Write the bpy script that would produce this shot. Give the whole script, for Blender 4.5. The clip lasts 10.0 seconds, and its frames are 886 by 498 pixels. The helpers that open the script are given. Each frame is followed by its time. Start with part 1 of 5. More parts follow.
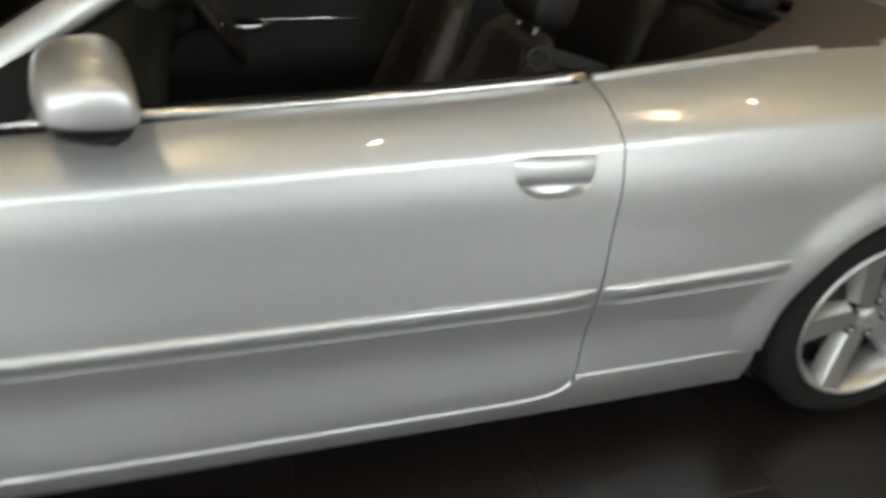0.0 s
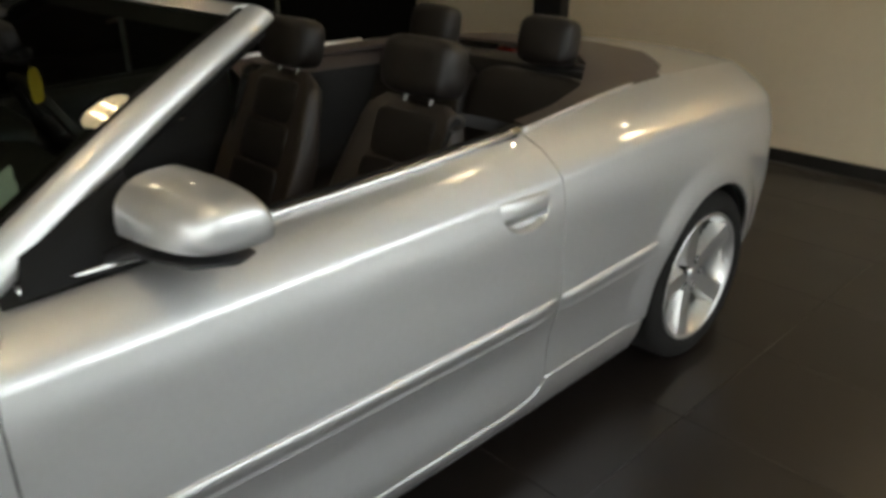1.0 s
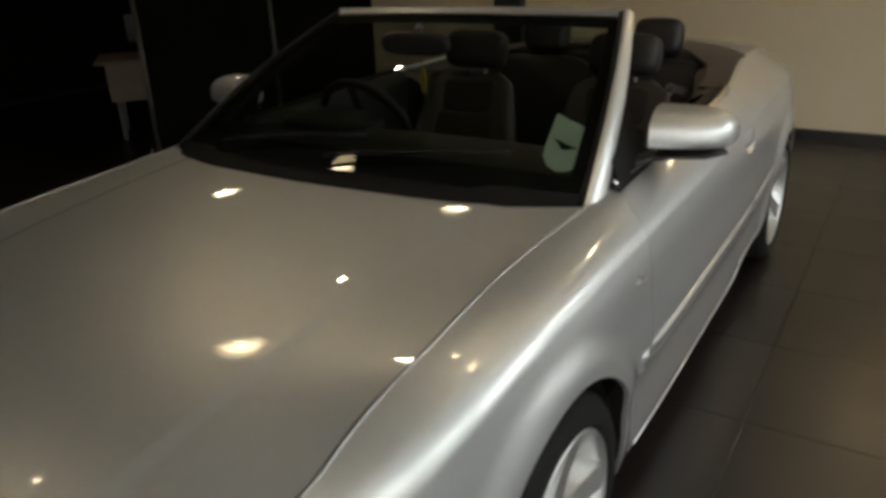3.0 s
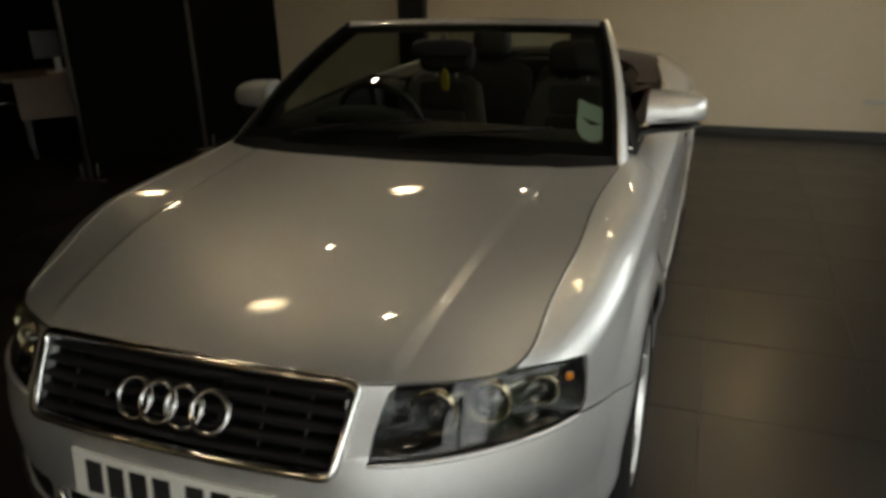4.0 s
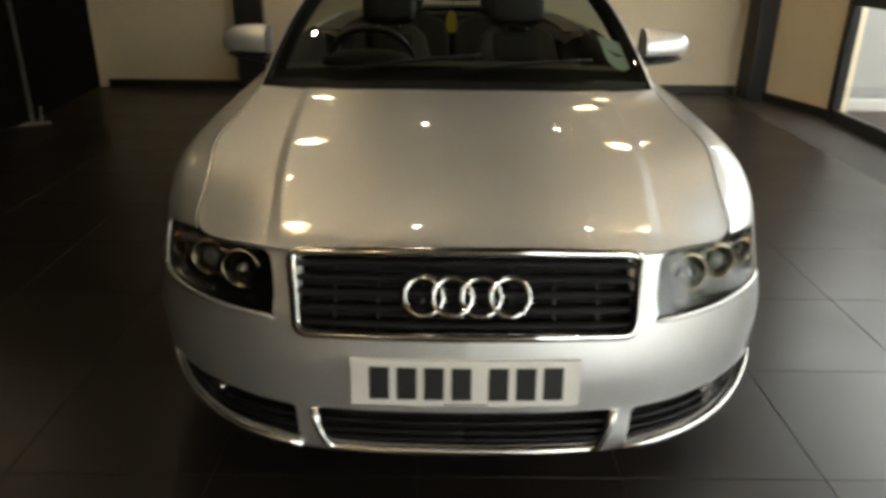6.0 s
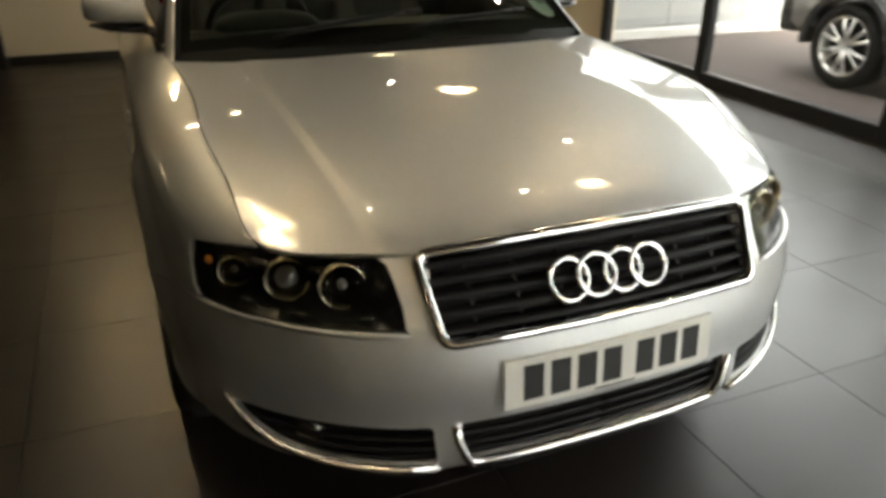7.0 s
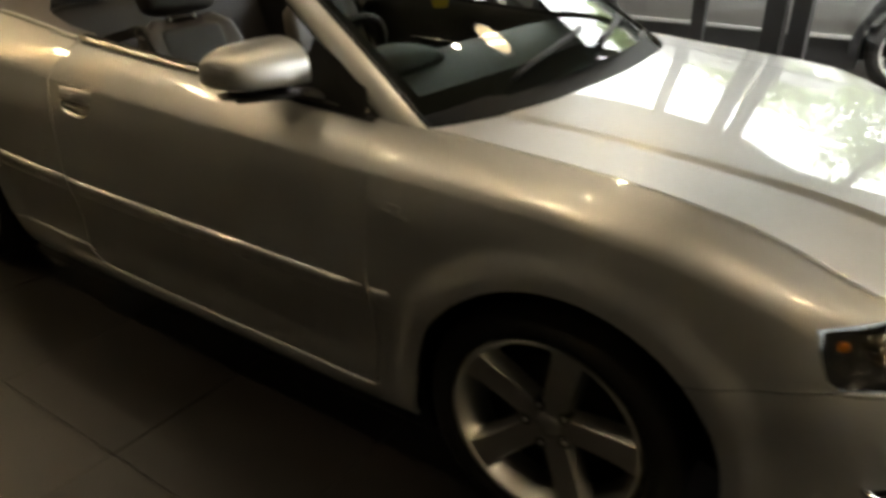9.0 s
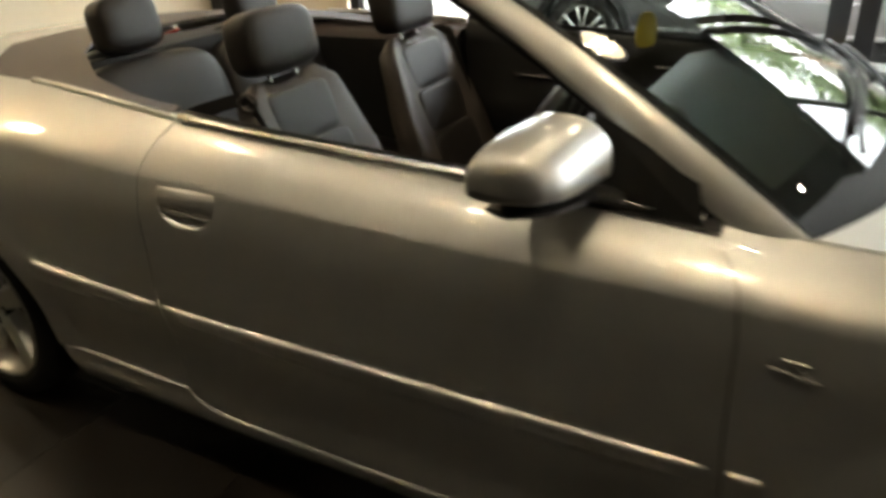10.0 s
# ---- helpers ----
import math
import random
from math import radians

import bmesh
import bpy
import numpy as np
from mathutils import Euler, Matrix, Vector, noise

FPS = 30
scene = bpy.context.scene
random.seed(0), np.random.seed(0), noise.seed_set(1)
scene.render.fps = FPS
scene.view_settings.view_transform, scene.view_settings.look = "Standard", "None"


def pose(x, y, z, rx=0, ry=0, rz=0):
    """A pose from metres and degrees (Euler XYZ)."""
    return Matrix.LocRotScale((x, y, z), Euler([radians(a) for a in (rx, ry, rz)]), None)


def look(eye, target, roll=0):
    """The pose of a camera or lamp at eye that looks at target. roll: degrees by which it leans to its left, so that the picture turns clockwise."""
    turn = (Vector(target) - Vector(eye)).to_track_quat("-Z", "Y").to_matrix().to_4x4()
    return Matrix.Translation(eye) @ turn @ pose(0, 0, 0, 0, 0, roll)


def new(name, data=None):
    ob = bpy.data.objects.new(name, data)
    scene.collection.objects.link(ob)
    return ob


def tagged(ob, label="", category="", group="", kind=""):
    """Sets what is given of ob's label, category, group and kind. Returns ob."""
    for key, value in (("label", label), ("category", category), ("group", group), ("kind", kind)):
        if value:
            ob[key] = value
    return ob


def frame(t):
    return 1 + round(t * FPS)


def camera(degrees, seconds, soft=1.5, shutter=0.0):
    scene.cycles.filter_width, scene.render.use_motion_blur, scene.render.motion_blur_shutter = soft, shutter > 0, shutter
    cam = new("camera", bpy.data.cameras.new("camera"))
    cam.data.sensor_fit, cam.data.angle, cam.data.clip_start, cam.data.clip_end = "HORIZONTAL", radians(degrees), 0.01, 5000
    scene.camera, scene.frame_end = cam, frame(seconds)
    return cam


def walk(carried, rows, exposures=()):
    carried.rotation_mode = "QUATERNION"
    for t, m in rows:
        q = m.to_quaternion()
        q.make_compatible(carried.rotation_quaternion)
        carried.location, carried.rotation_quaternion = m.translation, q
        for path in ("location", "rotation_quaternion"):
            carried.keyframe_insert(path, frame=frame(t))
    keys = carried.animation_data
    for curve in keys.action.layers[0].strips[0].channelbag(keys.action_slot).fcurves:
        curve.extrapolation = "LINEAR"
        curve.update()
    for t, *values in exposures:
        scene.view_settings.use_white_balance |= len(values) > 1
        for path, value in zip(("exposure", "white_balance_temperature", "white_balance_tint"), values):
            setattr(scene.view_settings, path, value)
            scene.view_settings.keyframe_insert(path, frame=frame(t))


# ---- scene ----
from mathutils.geometry import delaunay_2d_cdt

CAM_ROWS = [
    (0.0, 2.1179, 1.0776, 1.4104, 73.155, -29.235, 2.855),
    (0.5, 1.9468, 0.7372, 1.4527, 53.747, -27.239, 0.189),
    (1.0, 1.9551, 0.3707, 1.4671, 46.298, -23.630, 0.118),
    (1.5, 1.8257, 0.0023, 1.4631, 40.152, -20.908, 2.567),
    (2.0, 1.6277, -0.3958, 1.4660, 37.436, -22.637, 0.442),
    (2.5, 1.4842, -0.7579, 1.4749, 36.032, -22.209, -1.567),
    (4.0, 1.0112, -1.9145, 1.5276, 20.659, -20.813, -1.639),
    (4.5, 0.7859, -2.1692, 1.5187, 14.252, -20.339, -2.214),
    (5.0, 0.6038, -2.3866, 1.4961, 9.675, -20.667, -1.631),
    (5.5, 0.3375, -2.4470, 1.4707, 5.221, -21.346, 0.917),
    (6.0, -0.0620, -2.3528, 1.4202, -0.309, -22.508, 0.690),
    (7.5, -1.2270, -1.7470, 1.4011, -34.5, -26.152, 1.627),
    (8.0, -1.6079, -1.4296, 1.4256, -44.351, -26.141, 2.330),
    (8.5, -1.9557, -1.0356, 1.4857, -55.151, -29.807, 2.336),
    (9.0, -2.0924, -0.5400, 1.4417, -55.523, -26.488, 0.020),
    (9.5, -2.1268, -0.0811, 1.4638, -59.354, -25.948, 0.358),
    (10.0, -1.9422, 0.4429, 1.4384, -61.154, -25.703, -2.073),
]


def cam_at(x, y, z, yaw, pitch, roll):
    return pose(x, y, z, 90 + pitch, 0, yaw) @ pose(0, 0, 0, 0, 0, roll)


cam = camera(61.956, 10.0, soft=3.7, shutter=0.4)
walk(cam, [(r[0], cam_at(*r[1:])) for r in CAM_ROWS], [(0.0, 3.59, 6600, 9), (1.0, 3.4, 6650, 9), (2.5, 3.25, 6700, 9), (4.0, 3.0, 7000, 9), (5.0, 3.58, 7100, 9), (6.0, 3.9, 7050, 9), (7.5, 4.05, 7050, 9), (8.5, 4.0, 7100, 10), (9.0, 4.3, 7050, 10), (9.5, 4.55, 6750, 9), (10.0, 4.9, 6650, 9)])

# ---- world and light ----
world = bpy.data.worlds.new("sky")
scene.world = world
world.use_nodes = True
wn = world.node_tree.nodes
sky = wn.new("ShaderNodeTexSky")
sky.sky_type = "NISHITA"
sky.sun_disc = False
sky.sun_elevation, sky.sun_rotation = radians(47), radians(245)
sky.air_density, sky.dust_density = 1.0, 4.0
haze = wn.new("ShaderNodeHueSaturation")  # thin cloud: a paler sky
haze.inputs["Saturation"].default_value = 0.14
world.node_tree.links.new(sky.outputs[0], haze.inputs["Color"])
world.node_tree.links.new(haze.outputs[0], wn["Background"].inputs[0])
wn["Background"].inputs[1].default_value = 0.17

sun = new("sun", bpy.data.lights.new("sun", "SUN"))
sun.data.energy, sun.data.angle, sun.data.color = 0.5, radians(10), (1, 0.95, 0.88)
sun.matrix_world = look((0, 0, 0), (0.75, 0.35, -0.9))


# ---- materials ----
def mat(name, color, rough=0.5, metal=0.0, grain=0.0, grain_scale=40.0, bump=0.0, bump_scale=200.0, coat=0.0, coat_rough=0.03,
        spread=0.0, emit=0.0, wear=0.0, sheen=0.0, spec=0.5, edge=1.0):
    m = bpy.data.materials.new(name)
    m.use_nodes = True
    n, lk = m.node_tree.nodes, m.node_tree.links
    b = n["Principled BSDF"]
    b.inputs["Base Color"].default_value = (*color, 1)
    b.inputs["Roughness"].default_value = rough
    b.inputs["Specular IOR Level"].default_value = spec
    b.inputs["Metallic"].default_value = metal
    b.inputs["Specular Tint"].default_value = (edge, edge, edge, 1)  # how bright a metal stays at a grazing angle
    b.inputs["Coat Weight"].default_value = coat
    b.inputs["Coat Roughness"].default_value = coat_rough
    b.inputs["Sheen Weight"].default_value = sheen
    tc = n.new("ShaderNodeTexCoord")
    if grain or spread:
        t1 = n.new("ShaderNodeTexNoise")
        t1.inputs["Scale"].default_value, t1.inputs["Detail"].default_value = grain_scale, 6
        lk.new(tc.outputs["Object"], t1.inputs["Vector"])
        t2 = n.new("ShaderNodeTexNoise")
        t2.inputs["Scale"].default_value, t2.inputs["Detail"].default_value = grain_scale / 14, 3
        lk.new(tc.outputs["Object"], t2.inputs["Vector"])
        mixed = n.new("ShaderNodeMath")
        mixed.operation = "ADD"
        lk.new(t1.outputs[0], mixed.inputs[0])
        lk.new(t2.outputs[0], mixed.inputs[1])
        ramp = n.new("ShaderNodeMapRange")
        ramp.inputs[1].default_value, ramp.inputs[2].default_value = 0.6, 1.4
        ramp.inputs[3].default_value, ramp.inputs[4].default_value = 1 - grain, 1 + grain
        lk.new(mixed.outputs[0], ramp.inputs[0])
        last = ramp.outputs[0]
        if spread:
            info = n.new("ShaderNodeObjectInfo")
            r2 = n.new("ShaderNodeMapRange")
            r2.inputs[3].default_value, r2.inputs[4].default_value = 1 - spread, 1 + spread
            lk.new(info.outputs["Random"], r2.inputs[0])
            mul = n.new("ShaderNodeMath")
            mul.operation = "MULTIPLY"
            lk.new(last, mul.inputs[0])
            lk.new(r2.outputs[0], mul.inputs[1])
            last = mul.outputs[0]
        hsv = n.new("ShaderNodeHueSaturation")
        hsv.inputs["Color"].default_value = (*color, 1)
        lk.new(last, hsv.inputs["Value"])
        lk.new(hsv.outputs[0], b.inputs["Base Color"])
        if wear:
            r3 = n.new("ShaderNodeMapRange")
            r3.inputs[1].default_value, r3.inputs[2].default_value = 0.35, 0.65
            r3.inputs[3].default_value, r3.inputs[4].default_value = max(rough - wear, 0.02), rough + wear
            lk.new(t2.outputs[0], r3.inputs[0])
            lk.new(r3.outputs[0], b.inputs["Roughness"])
    if bump:
        t3 = n.new("ShaderNodeTexNoise")
        t3.inputs["Scale"].default_value, t3.inputs["Detail"].default_value = bump_scale, 4
        lk.new(tc.outputs["Object"], t3.inputs["Vector"])
        bp = n.new("ShaderNodeBump")
        bp.inputs["Strength"].default_value, bp.inputs["Distance"].default_value = bump, 0.002
        lk.new(t3.outputs[0], bp.inputs["Height"])
        lk.new(bp.outputs[0], b.inputs["Normal"])
    if emit:
        b.inputs["Emission Color"].default_value = (*color, 1)
        b.inputs["Emission Strength"].default_value = emit
    return m


def glass(name, color, rough=0.0, floor=0.07):
    """Thin pane: mostly clear, with a mirror share that grows at grazing angles."""
    m = bpy.data.materials.new(name)
    m.use_nodes = True
    n, lk = m.node_tree.nodes, m.node_tree.links
    n.remove(n["Principled BSDF"])
    t, g, mx, fr = n.new("ShaderNodeBsdfTransparent"), n.new("ShaderNodeBsdfGlossy"), n.new("ShaderNodeMixShader"), n.new("ShaderNodeLayerWeight")
    t.inputs[0].default_value = (*color, 1)
    g.inputs["Roughness"].default_value = rough
    fr.inputs[0].default_value = 0.5
    steep = n.new("ShaderNodeMath")
    steep.operation = "POWER"
    steep.inputs[1].default_value = 4.5
    lk.new(fr.outputs["Facing"], steep.inputs[0])
    tw = n.new("ShaderNodeMath")
    tw.operation = "MULTIPLY_ADD"
    tw.inputs[1].default_value, tw.inputs[2].default_value = 0.9, floor
    tw.use_clamp = True
    lk.new(steep.outputs[0], tw.inputs[0])
    lk.new(tw.outputs[0], mx.inputs[0])
    lk.new(t.outputs[0], mx.inputs[1])
    lk.new(g.outputs[0], mx.inputs[2])
    lk.new(mx.outputs[0], n["Material Output"].inputs[0])
    return m


PAINT = mat("silver_paint", (0.71, 0.715, 0.71), rough=0.46, metal=0.88, grain=0.03, grain_scale=900, bump=0.03, bump_scale=2500, coat=1.0, coat_rough=0.025, edge=0.3)
REFLECTOR = mat("lamp_reflector", (0.42, 0.37, 0.26), rough=0.2, metal=1.0, grain=0.3, grain_scale=70)
CHROME = mat("chrome", (0.8, 0.8, 0.8), rough=0.08, metal=1.0, grain=0.04, grain_scale=60)
BRIGHT = mat("bright_trim", (0.78, 0.77, 0.75), rough=0.26, metal=1.0, grain=0.03, grain_scale=120)
ALLOY = mat("alloy", (0.60, 0.595, 0.58), rough=0.38, metal=0.88, grain=0.06, grain_scale=50, coat=0.5)
BLACK = mat("black_plastic", (0.015, 0.015, 0.016), rough=0.45, grain=0.2, grain_scale=60, bump=0.1, bump_scale=700)
GLOSSBLACK = mat("gloss_black", (0.006, 0.006, 0.006), rough=0.22, spec=0.35, grain=0.1, grain_scale=60)
IRON = mat("brake_iron", (0.07, 0.066, 0.062), rough=0.5, metal=0.5, grain=0.2, grain_scale=60)
GUNMETAL = mat("dark_chrome", (0.22, 0.21, 0.185), rough=0.16, metal=0.9, grain=0.2, grain_scale=40)
DASH = mat("dash_black", (0.0105, 0.0125, 0.011), rough=0.6, grain=0.2, grain_scale=60, bump=0.1, bump_scale=500, spec=0.3)
DARKTRIM = mat("dark_trim", (0.008, 0.008, 0.008), rough=0.6, spec=0.15)
DARK = mat("dark_cavity", (0.006, 0.006, 0.006), rough=0.9)
RUBBER = mat("rubber", (0.012, 0.0113, 0.0106), spec=0.2, rough=0.85, grain=0.2, grain_scale=50, bump=0.2, bump_scale=300)
LEATHER = mat("leather", (0.014, 0.0115, 0.0105), spec=0.4, rough=0.45, grain=0.2, grain_scale=40, bump=0.25, bump_scale=450)
TRIM = mat("soft_trim", (0.007, 0.0063, 0.0063), rough=0.7, grain=0.15, grain_scale=80, bump=0.2, bump_scale=600)
TONNEAU = mat("tonneau_lid", (0.06, 0.046, 0.044), rough=0.6, grain=0.12, grain_scale=90, bump=0.2, bump_scale=900)
WHITE_PLATE = mat("plate_white", (0.72, 0.71, 0.66), rough=0.35, grain=0.03, grain_scale=30, coat=0.5)
PRINT = mat("plate_print", (0.012, 0.012, 0.012), rough=0.5)
PAPER = mat("pale_green_paper", (0.55, 0.66, 0.58), rough=0.7, grain=0.04, grain_scale=50)
YELLOW = mat("yellow_card", (0.75, 0.55, 0.04), rough=0.6, grain=0.05, grain_scale=60)
RED = mat("red_lens", (0.35, 0.02, 0.015), rough=0.15, grain=0.1, grain_scale=90, coat=1.0)
ORANGE = mat("orange_bulb", (0.8, 0.25, 0.02), rough=0.2, coat=1.0)
MIRROR = mat("mirror_glass", (0.85, 0.86, 0.87), rough=0.02, metal=1.0)
WSGLASS = glass("windscreen_glass", (0.40, 0.455, 0.42), floor=0.065)
BROWN = mat("brown_leather", (0.036, 0.028, 0.023), rough=0.45, grain=0.2, grain_scale=40, bump=0.25, bump_scale=450)
LENS = glass("clear_lens", (0.9, 0.91, 0.91), floor=0.04)
PANE = glass("facade_pane", (0.95, 0.97, 0.96), floor=0.04)
WALL = mat("cream_wall", (0.64, 0.54, 0.385), rough=0.75, grain=0.03, grain_scale=18, bump=0.08, bump_scale=120)
SKIRT = mat("black_skirting", (0.012, 0.011, 0.01), rough=0.4, grain=0.2, grain_scale=30)
STEEL_BLACK = mat("black_steel", (0.012, 0.012, 0.013), rough=0.38, grain=0.2, grain_scale=30, bump=0.05)
CURTAIN = mat("black_panel", (0.004, 0.004, 0.004), rough=0.9, grain=0.3, grain_scale=30, spec=0.05)
# near-black colour itself makes the west end of the room dark
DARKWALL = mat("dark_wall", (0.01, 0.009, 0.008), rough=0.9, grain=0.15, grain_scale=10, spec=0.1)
SLAT = mat("grille_black", (0.008, 0.008, 0.009), spec=0.2, rough=0.45, grain=0.1, grain_scale=60)
BEECH = mat("beech", (0.17, 0.12, 0.085), rough=0.5, grain=0.12, grain_scale=12)
REDBOX = mat("red_plastic", (0.5, 0.02, 0.02), rough=0.4, grain=0.05, grain_scale=40)
PALEGREY = mat("pale_grey", (0.5, 0.49, 0.46), rough=0.6, grain=0.05, grain_scale=20)
SUVPAINT = mat("pale_silver_paint", (0.32, 0.325, 0.32), rough=0.35, metal=0.6, grain=0.03, grain_scale=300, coat=1.0)
SUVGLASS = mat("dark_glass", (0.02, 0.022, 0.022), rough=0.06, coat=0.5)
TILE = mat("floor_tile", (0.0115, 0.0088, 0.0073), spec=0.66, rough=0.34, grain=0.14, grain_scale=30, spread=0.06, bump=0.04, bump_scale=160, wear=0.03)
GROUT = mat("grout", (0.045, 0.040, 0.036), rough=0.6, grain=0.2, grain_scale=60)
CEIL = mat("ceiling_paint", (0.075, 0.066, 0.052), rough=0.9, spec=0.1, grain=0.02, grain_scale=10)
PAVING = mat("brown_paving", (0.045, 0.034, 0.030), rough=0.85, grain=0.25, grain_scale=20, bump=0.3, bump_scale=60)
LENSBALL = mat("projector_ball", (0.10, 0.10, 0.095), rough=0.05, metal=0.3, coat=1.0)
WHITE = mat("white_render", (0.30, 0.30, 0.295), rough=0.8, grain=0.04, grain_scale=8)
FARWALL = mat("far_render", (0.07, 0.066, 0.06), rough=0.9, grain=0.2, grain_scale=1.5)
LEAF = mat("leaf", (0.055, 0.085, 0.022), rough=0.6, grain=0.3, grain_scale=5)
BARK = mat("bark", (0.12, 0.09, 0.06), rough=0.9, grain=0.3, grain_scale=20, bump=0.5, bump_scale=40)
LAMP = mat("lamp_glow", (1.0, 0.81, 0.50), emit=0.4)
TUBE = mat("tube_glow", (1.0, 0.86, 0.62), emit=5.0)
WASHER = mat("washer_glow", (1.0, 0.81, 0.50), emit=1.35)
WASHTUBE = mat("washer_tube_glow", (1.0, 0.83, 0.55), emit=5.0)
SPOT = mat("spot_glow", (1.0, 0.83, 0.58), emit=12.5)
STEEL = mat("pole_steel", (0.5, 0.49, 0.47), rough=0.3, metal=0.9, grain=0.08, grain_scale=40)


# ---- mesh tools ----
def thing(name, label, category, group="", kind=""):
    ob = new(name)
    return tagged(ob, label, category, group, kind)


def link(name, mesh, material, parent=None, label=""):
    ob = new(name, mesh)
    if material and not mesh.materials:
        mesh.materials.append(material)
    ob.parent = parent
    if label:
        ob["label"] = label
    return ob


def part(name, bm, material, parent=None, label="", smooth=True, angle=35):
    me = bpy.data.meshes.new(name)
    if smooth:
        lim = radians(angle)
        for f in bm.faces:
            f.smooth = True
        for e in bm.edges:
            e.smooth = not (len(e.link_faces) == 2 and e.calc_face_angle(0) > lim)
    bm.normal_update()
    bm.to_mesh(me)
    bm.free()
    return link(name, me, material, parent, label)


def box(bm, x0, x1, y0, y1, z0, z1, bevel=0.0, seg=2, m=None):
    r = bmesh.ops.create_cube(bm, size=1)
    for v in r["verts"]:
        v.co = Vector((x0 + (v.co.x + 0.5) * (x1 - x0), y0 + (v.co.y + 0.5) * (y1 - y0), z0 + (v.co.z + 0.5) * (z1 - z0)))
    vs = r["verts"]
    if bevel:
        es = list({e for v in vs for e in v.link_edges})
        out = bmesh.ops.bevel(bm, geom=es, offset=bevel, segments=seg, affect="EDGES", profile=0.6)
        vs = list({v for f in out["faces"] for v in f.verts} | {v for v in vs if v.is_valid})
    if m is not None:
        allv = set(vs)
        for v in vs:
            allv |= {w for f in v.link_faces for w in f.verts}
        for v in allv:
            v.co = m @ v.co
    return bm


def boxed(x0, x1, y0, y1, z0, z1, bevel=0.0, seg=2, m=None):
    return box(bmesh.new(), x0, x1, y0, y1, z0, z1, bevel, seg, m)


def tube(bm, pts, radius, sides=10, closed=False, flat=1.0, up=(0, 0, 1), caps=True):
    """A swept round or flattened bar along points."""
    pts = [Vector(p) for p in pts]
    n = len(pts)
    rings = []
    for i, p in enumerate(pts):
        a = pts[(i - 1) % n] if closed or i else p
        b = pts[(i + 1) % n] if closed or i < n - 1 else p
        d = (b - a).normalized()
        s = d.cross(Vector(up))
        if s.length < 1e-4:
            s = d.cross(Vector((1, 0, 0)))
        s.normalize()
        w = s.cross(d)
        r = radius[i] if isinstance(radius, (list, tuple)) else radius
        rings.append([bm.verts.new(p + s * math.cos(k * math.tau / sides) * r + w * math.sin(k * math.tau / sides) * r * flat) for k in range(sides)])
    for i in range(n if closed else n - 1):
        a, b = rings[i], rings[(i + 1) % n]
        for k in range(sides):
            bm.faces.new((a[k], a[(k + 1) % sides], b[(k + 1) % sides], b[k]))
    if not closed and caps:
        bm.faces.new(rings[0][::-1])
        bm.faces.new(rings[-1])
    return bm


def lathe(bm, profile, axis_m, sides=48, closed=False):
    """Turn (radius, height) pairs round the local z axis of axis_m."""
    rings = []
    for r, h in profile:
        if r < 1e-6:
            rings.append([bm.verts.new(axis_m @ Vector((0, 0, h)))])
        else:
            rings.append([bm.verts.new(axis_m @ Vector((r * math.cos(k * math.tau / sides), r * math.sin(k * math.tau / sides), h))) for k in range(sides)])
    todo = list(zip(rings, rings[1:])) + ([(rings[-1], rings[0])] if closed else [])
    for a, b in todo:
        for k in range(sides):
            j = (k + 1) % sides
            q = [a[k % len(a)], a[j % len(a)], b[j % len(b)], b[k % len(b)]]
            q = list(dict.fromkeys(q))
            if len(q) > 2:
                bm.faces.new(q)
    return bm


def blob(bm, m, rx, ry, rz, ex=0.5, ez=0.5, nu=32, nv=18):
    """A rounded cushion: superellipsoid with half sizes rx, ry, rz."""
    def pw(c, e):
        return math.copysign(abs(c) ** e, c)
    rows = []
    for j in range(nv + 1):
        a = -math.pi / 2 + math.pi * j / nv
        if j in (0, nv):
            rows.append([bm.verts.new(m @ Vector((0, 0, rz * pw(math.sin(a), ez))))])
        else:
            rows.append([bm.verts.new(m @ Vector((rx * pw(math.cos(a), ez) * pw(math.cos(k * math.tau / nu), ex), ry * pw(math.cos(a), ez) * pw(math.sin(k * math.tau / nu), ex), rz * pw(math.sin(a), ez)))) for k in range(nu)])
    for a, b in zip(rows, rows[1:]):
        for k in range(nu):
            q = list(dict.fromkeys([a[k % len(a)], a[(k + 1) % nu % len(a)], b[(k + 1) % nu % len(b)], b[k % len(b)]]))
            if len(q) > 2:
                bm.faces.new(q)
    return bm


def nat_spline(xs, ys):
    """Natural cubic spline as a function of arrays."""
    xs, ys = np.asarray(xs, float), np.asarray(ys, float)
    n, h = len(xs), np.diff(xs)
    a = np.eye(n)
    r = np.zeros(n)
    for i in range(1, n - 1):
        a[i, i - 1:i + 2] = h[i - 1], 2 * (h[i - 1] + h[i]), h[i]
        r[i] = 6 * ((ys[i + 1] - ys[i]) / h[i] - (ys[i] - ys[i - 1]) / h[i - 1])
    m = np.linalg.solve(a, r)

    def f(q):
        q = np.asarray(q, float)
        i = np.clip(np.searchsorted(xs, q) - 1, 0, n - 2)
        d, t = h[i], np.clip(q, xs[0] - 0.05, xs[-1] + 0.05)
        A, B = (xs[i + 1] - t) / d, (t - xs[i]) / d
        return A * ys[i] + B * ys[i + 1] + ((A ** 3 - A) * m[i] + (B ** 3 - B) * m[i + 1]) * d * d / 6
    return f


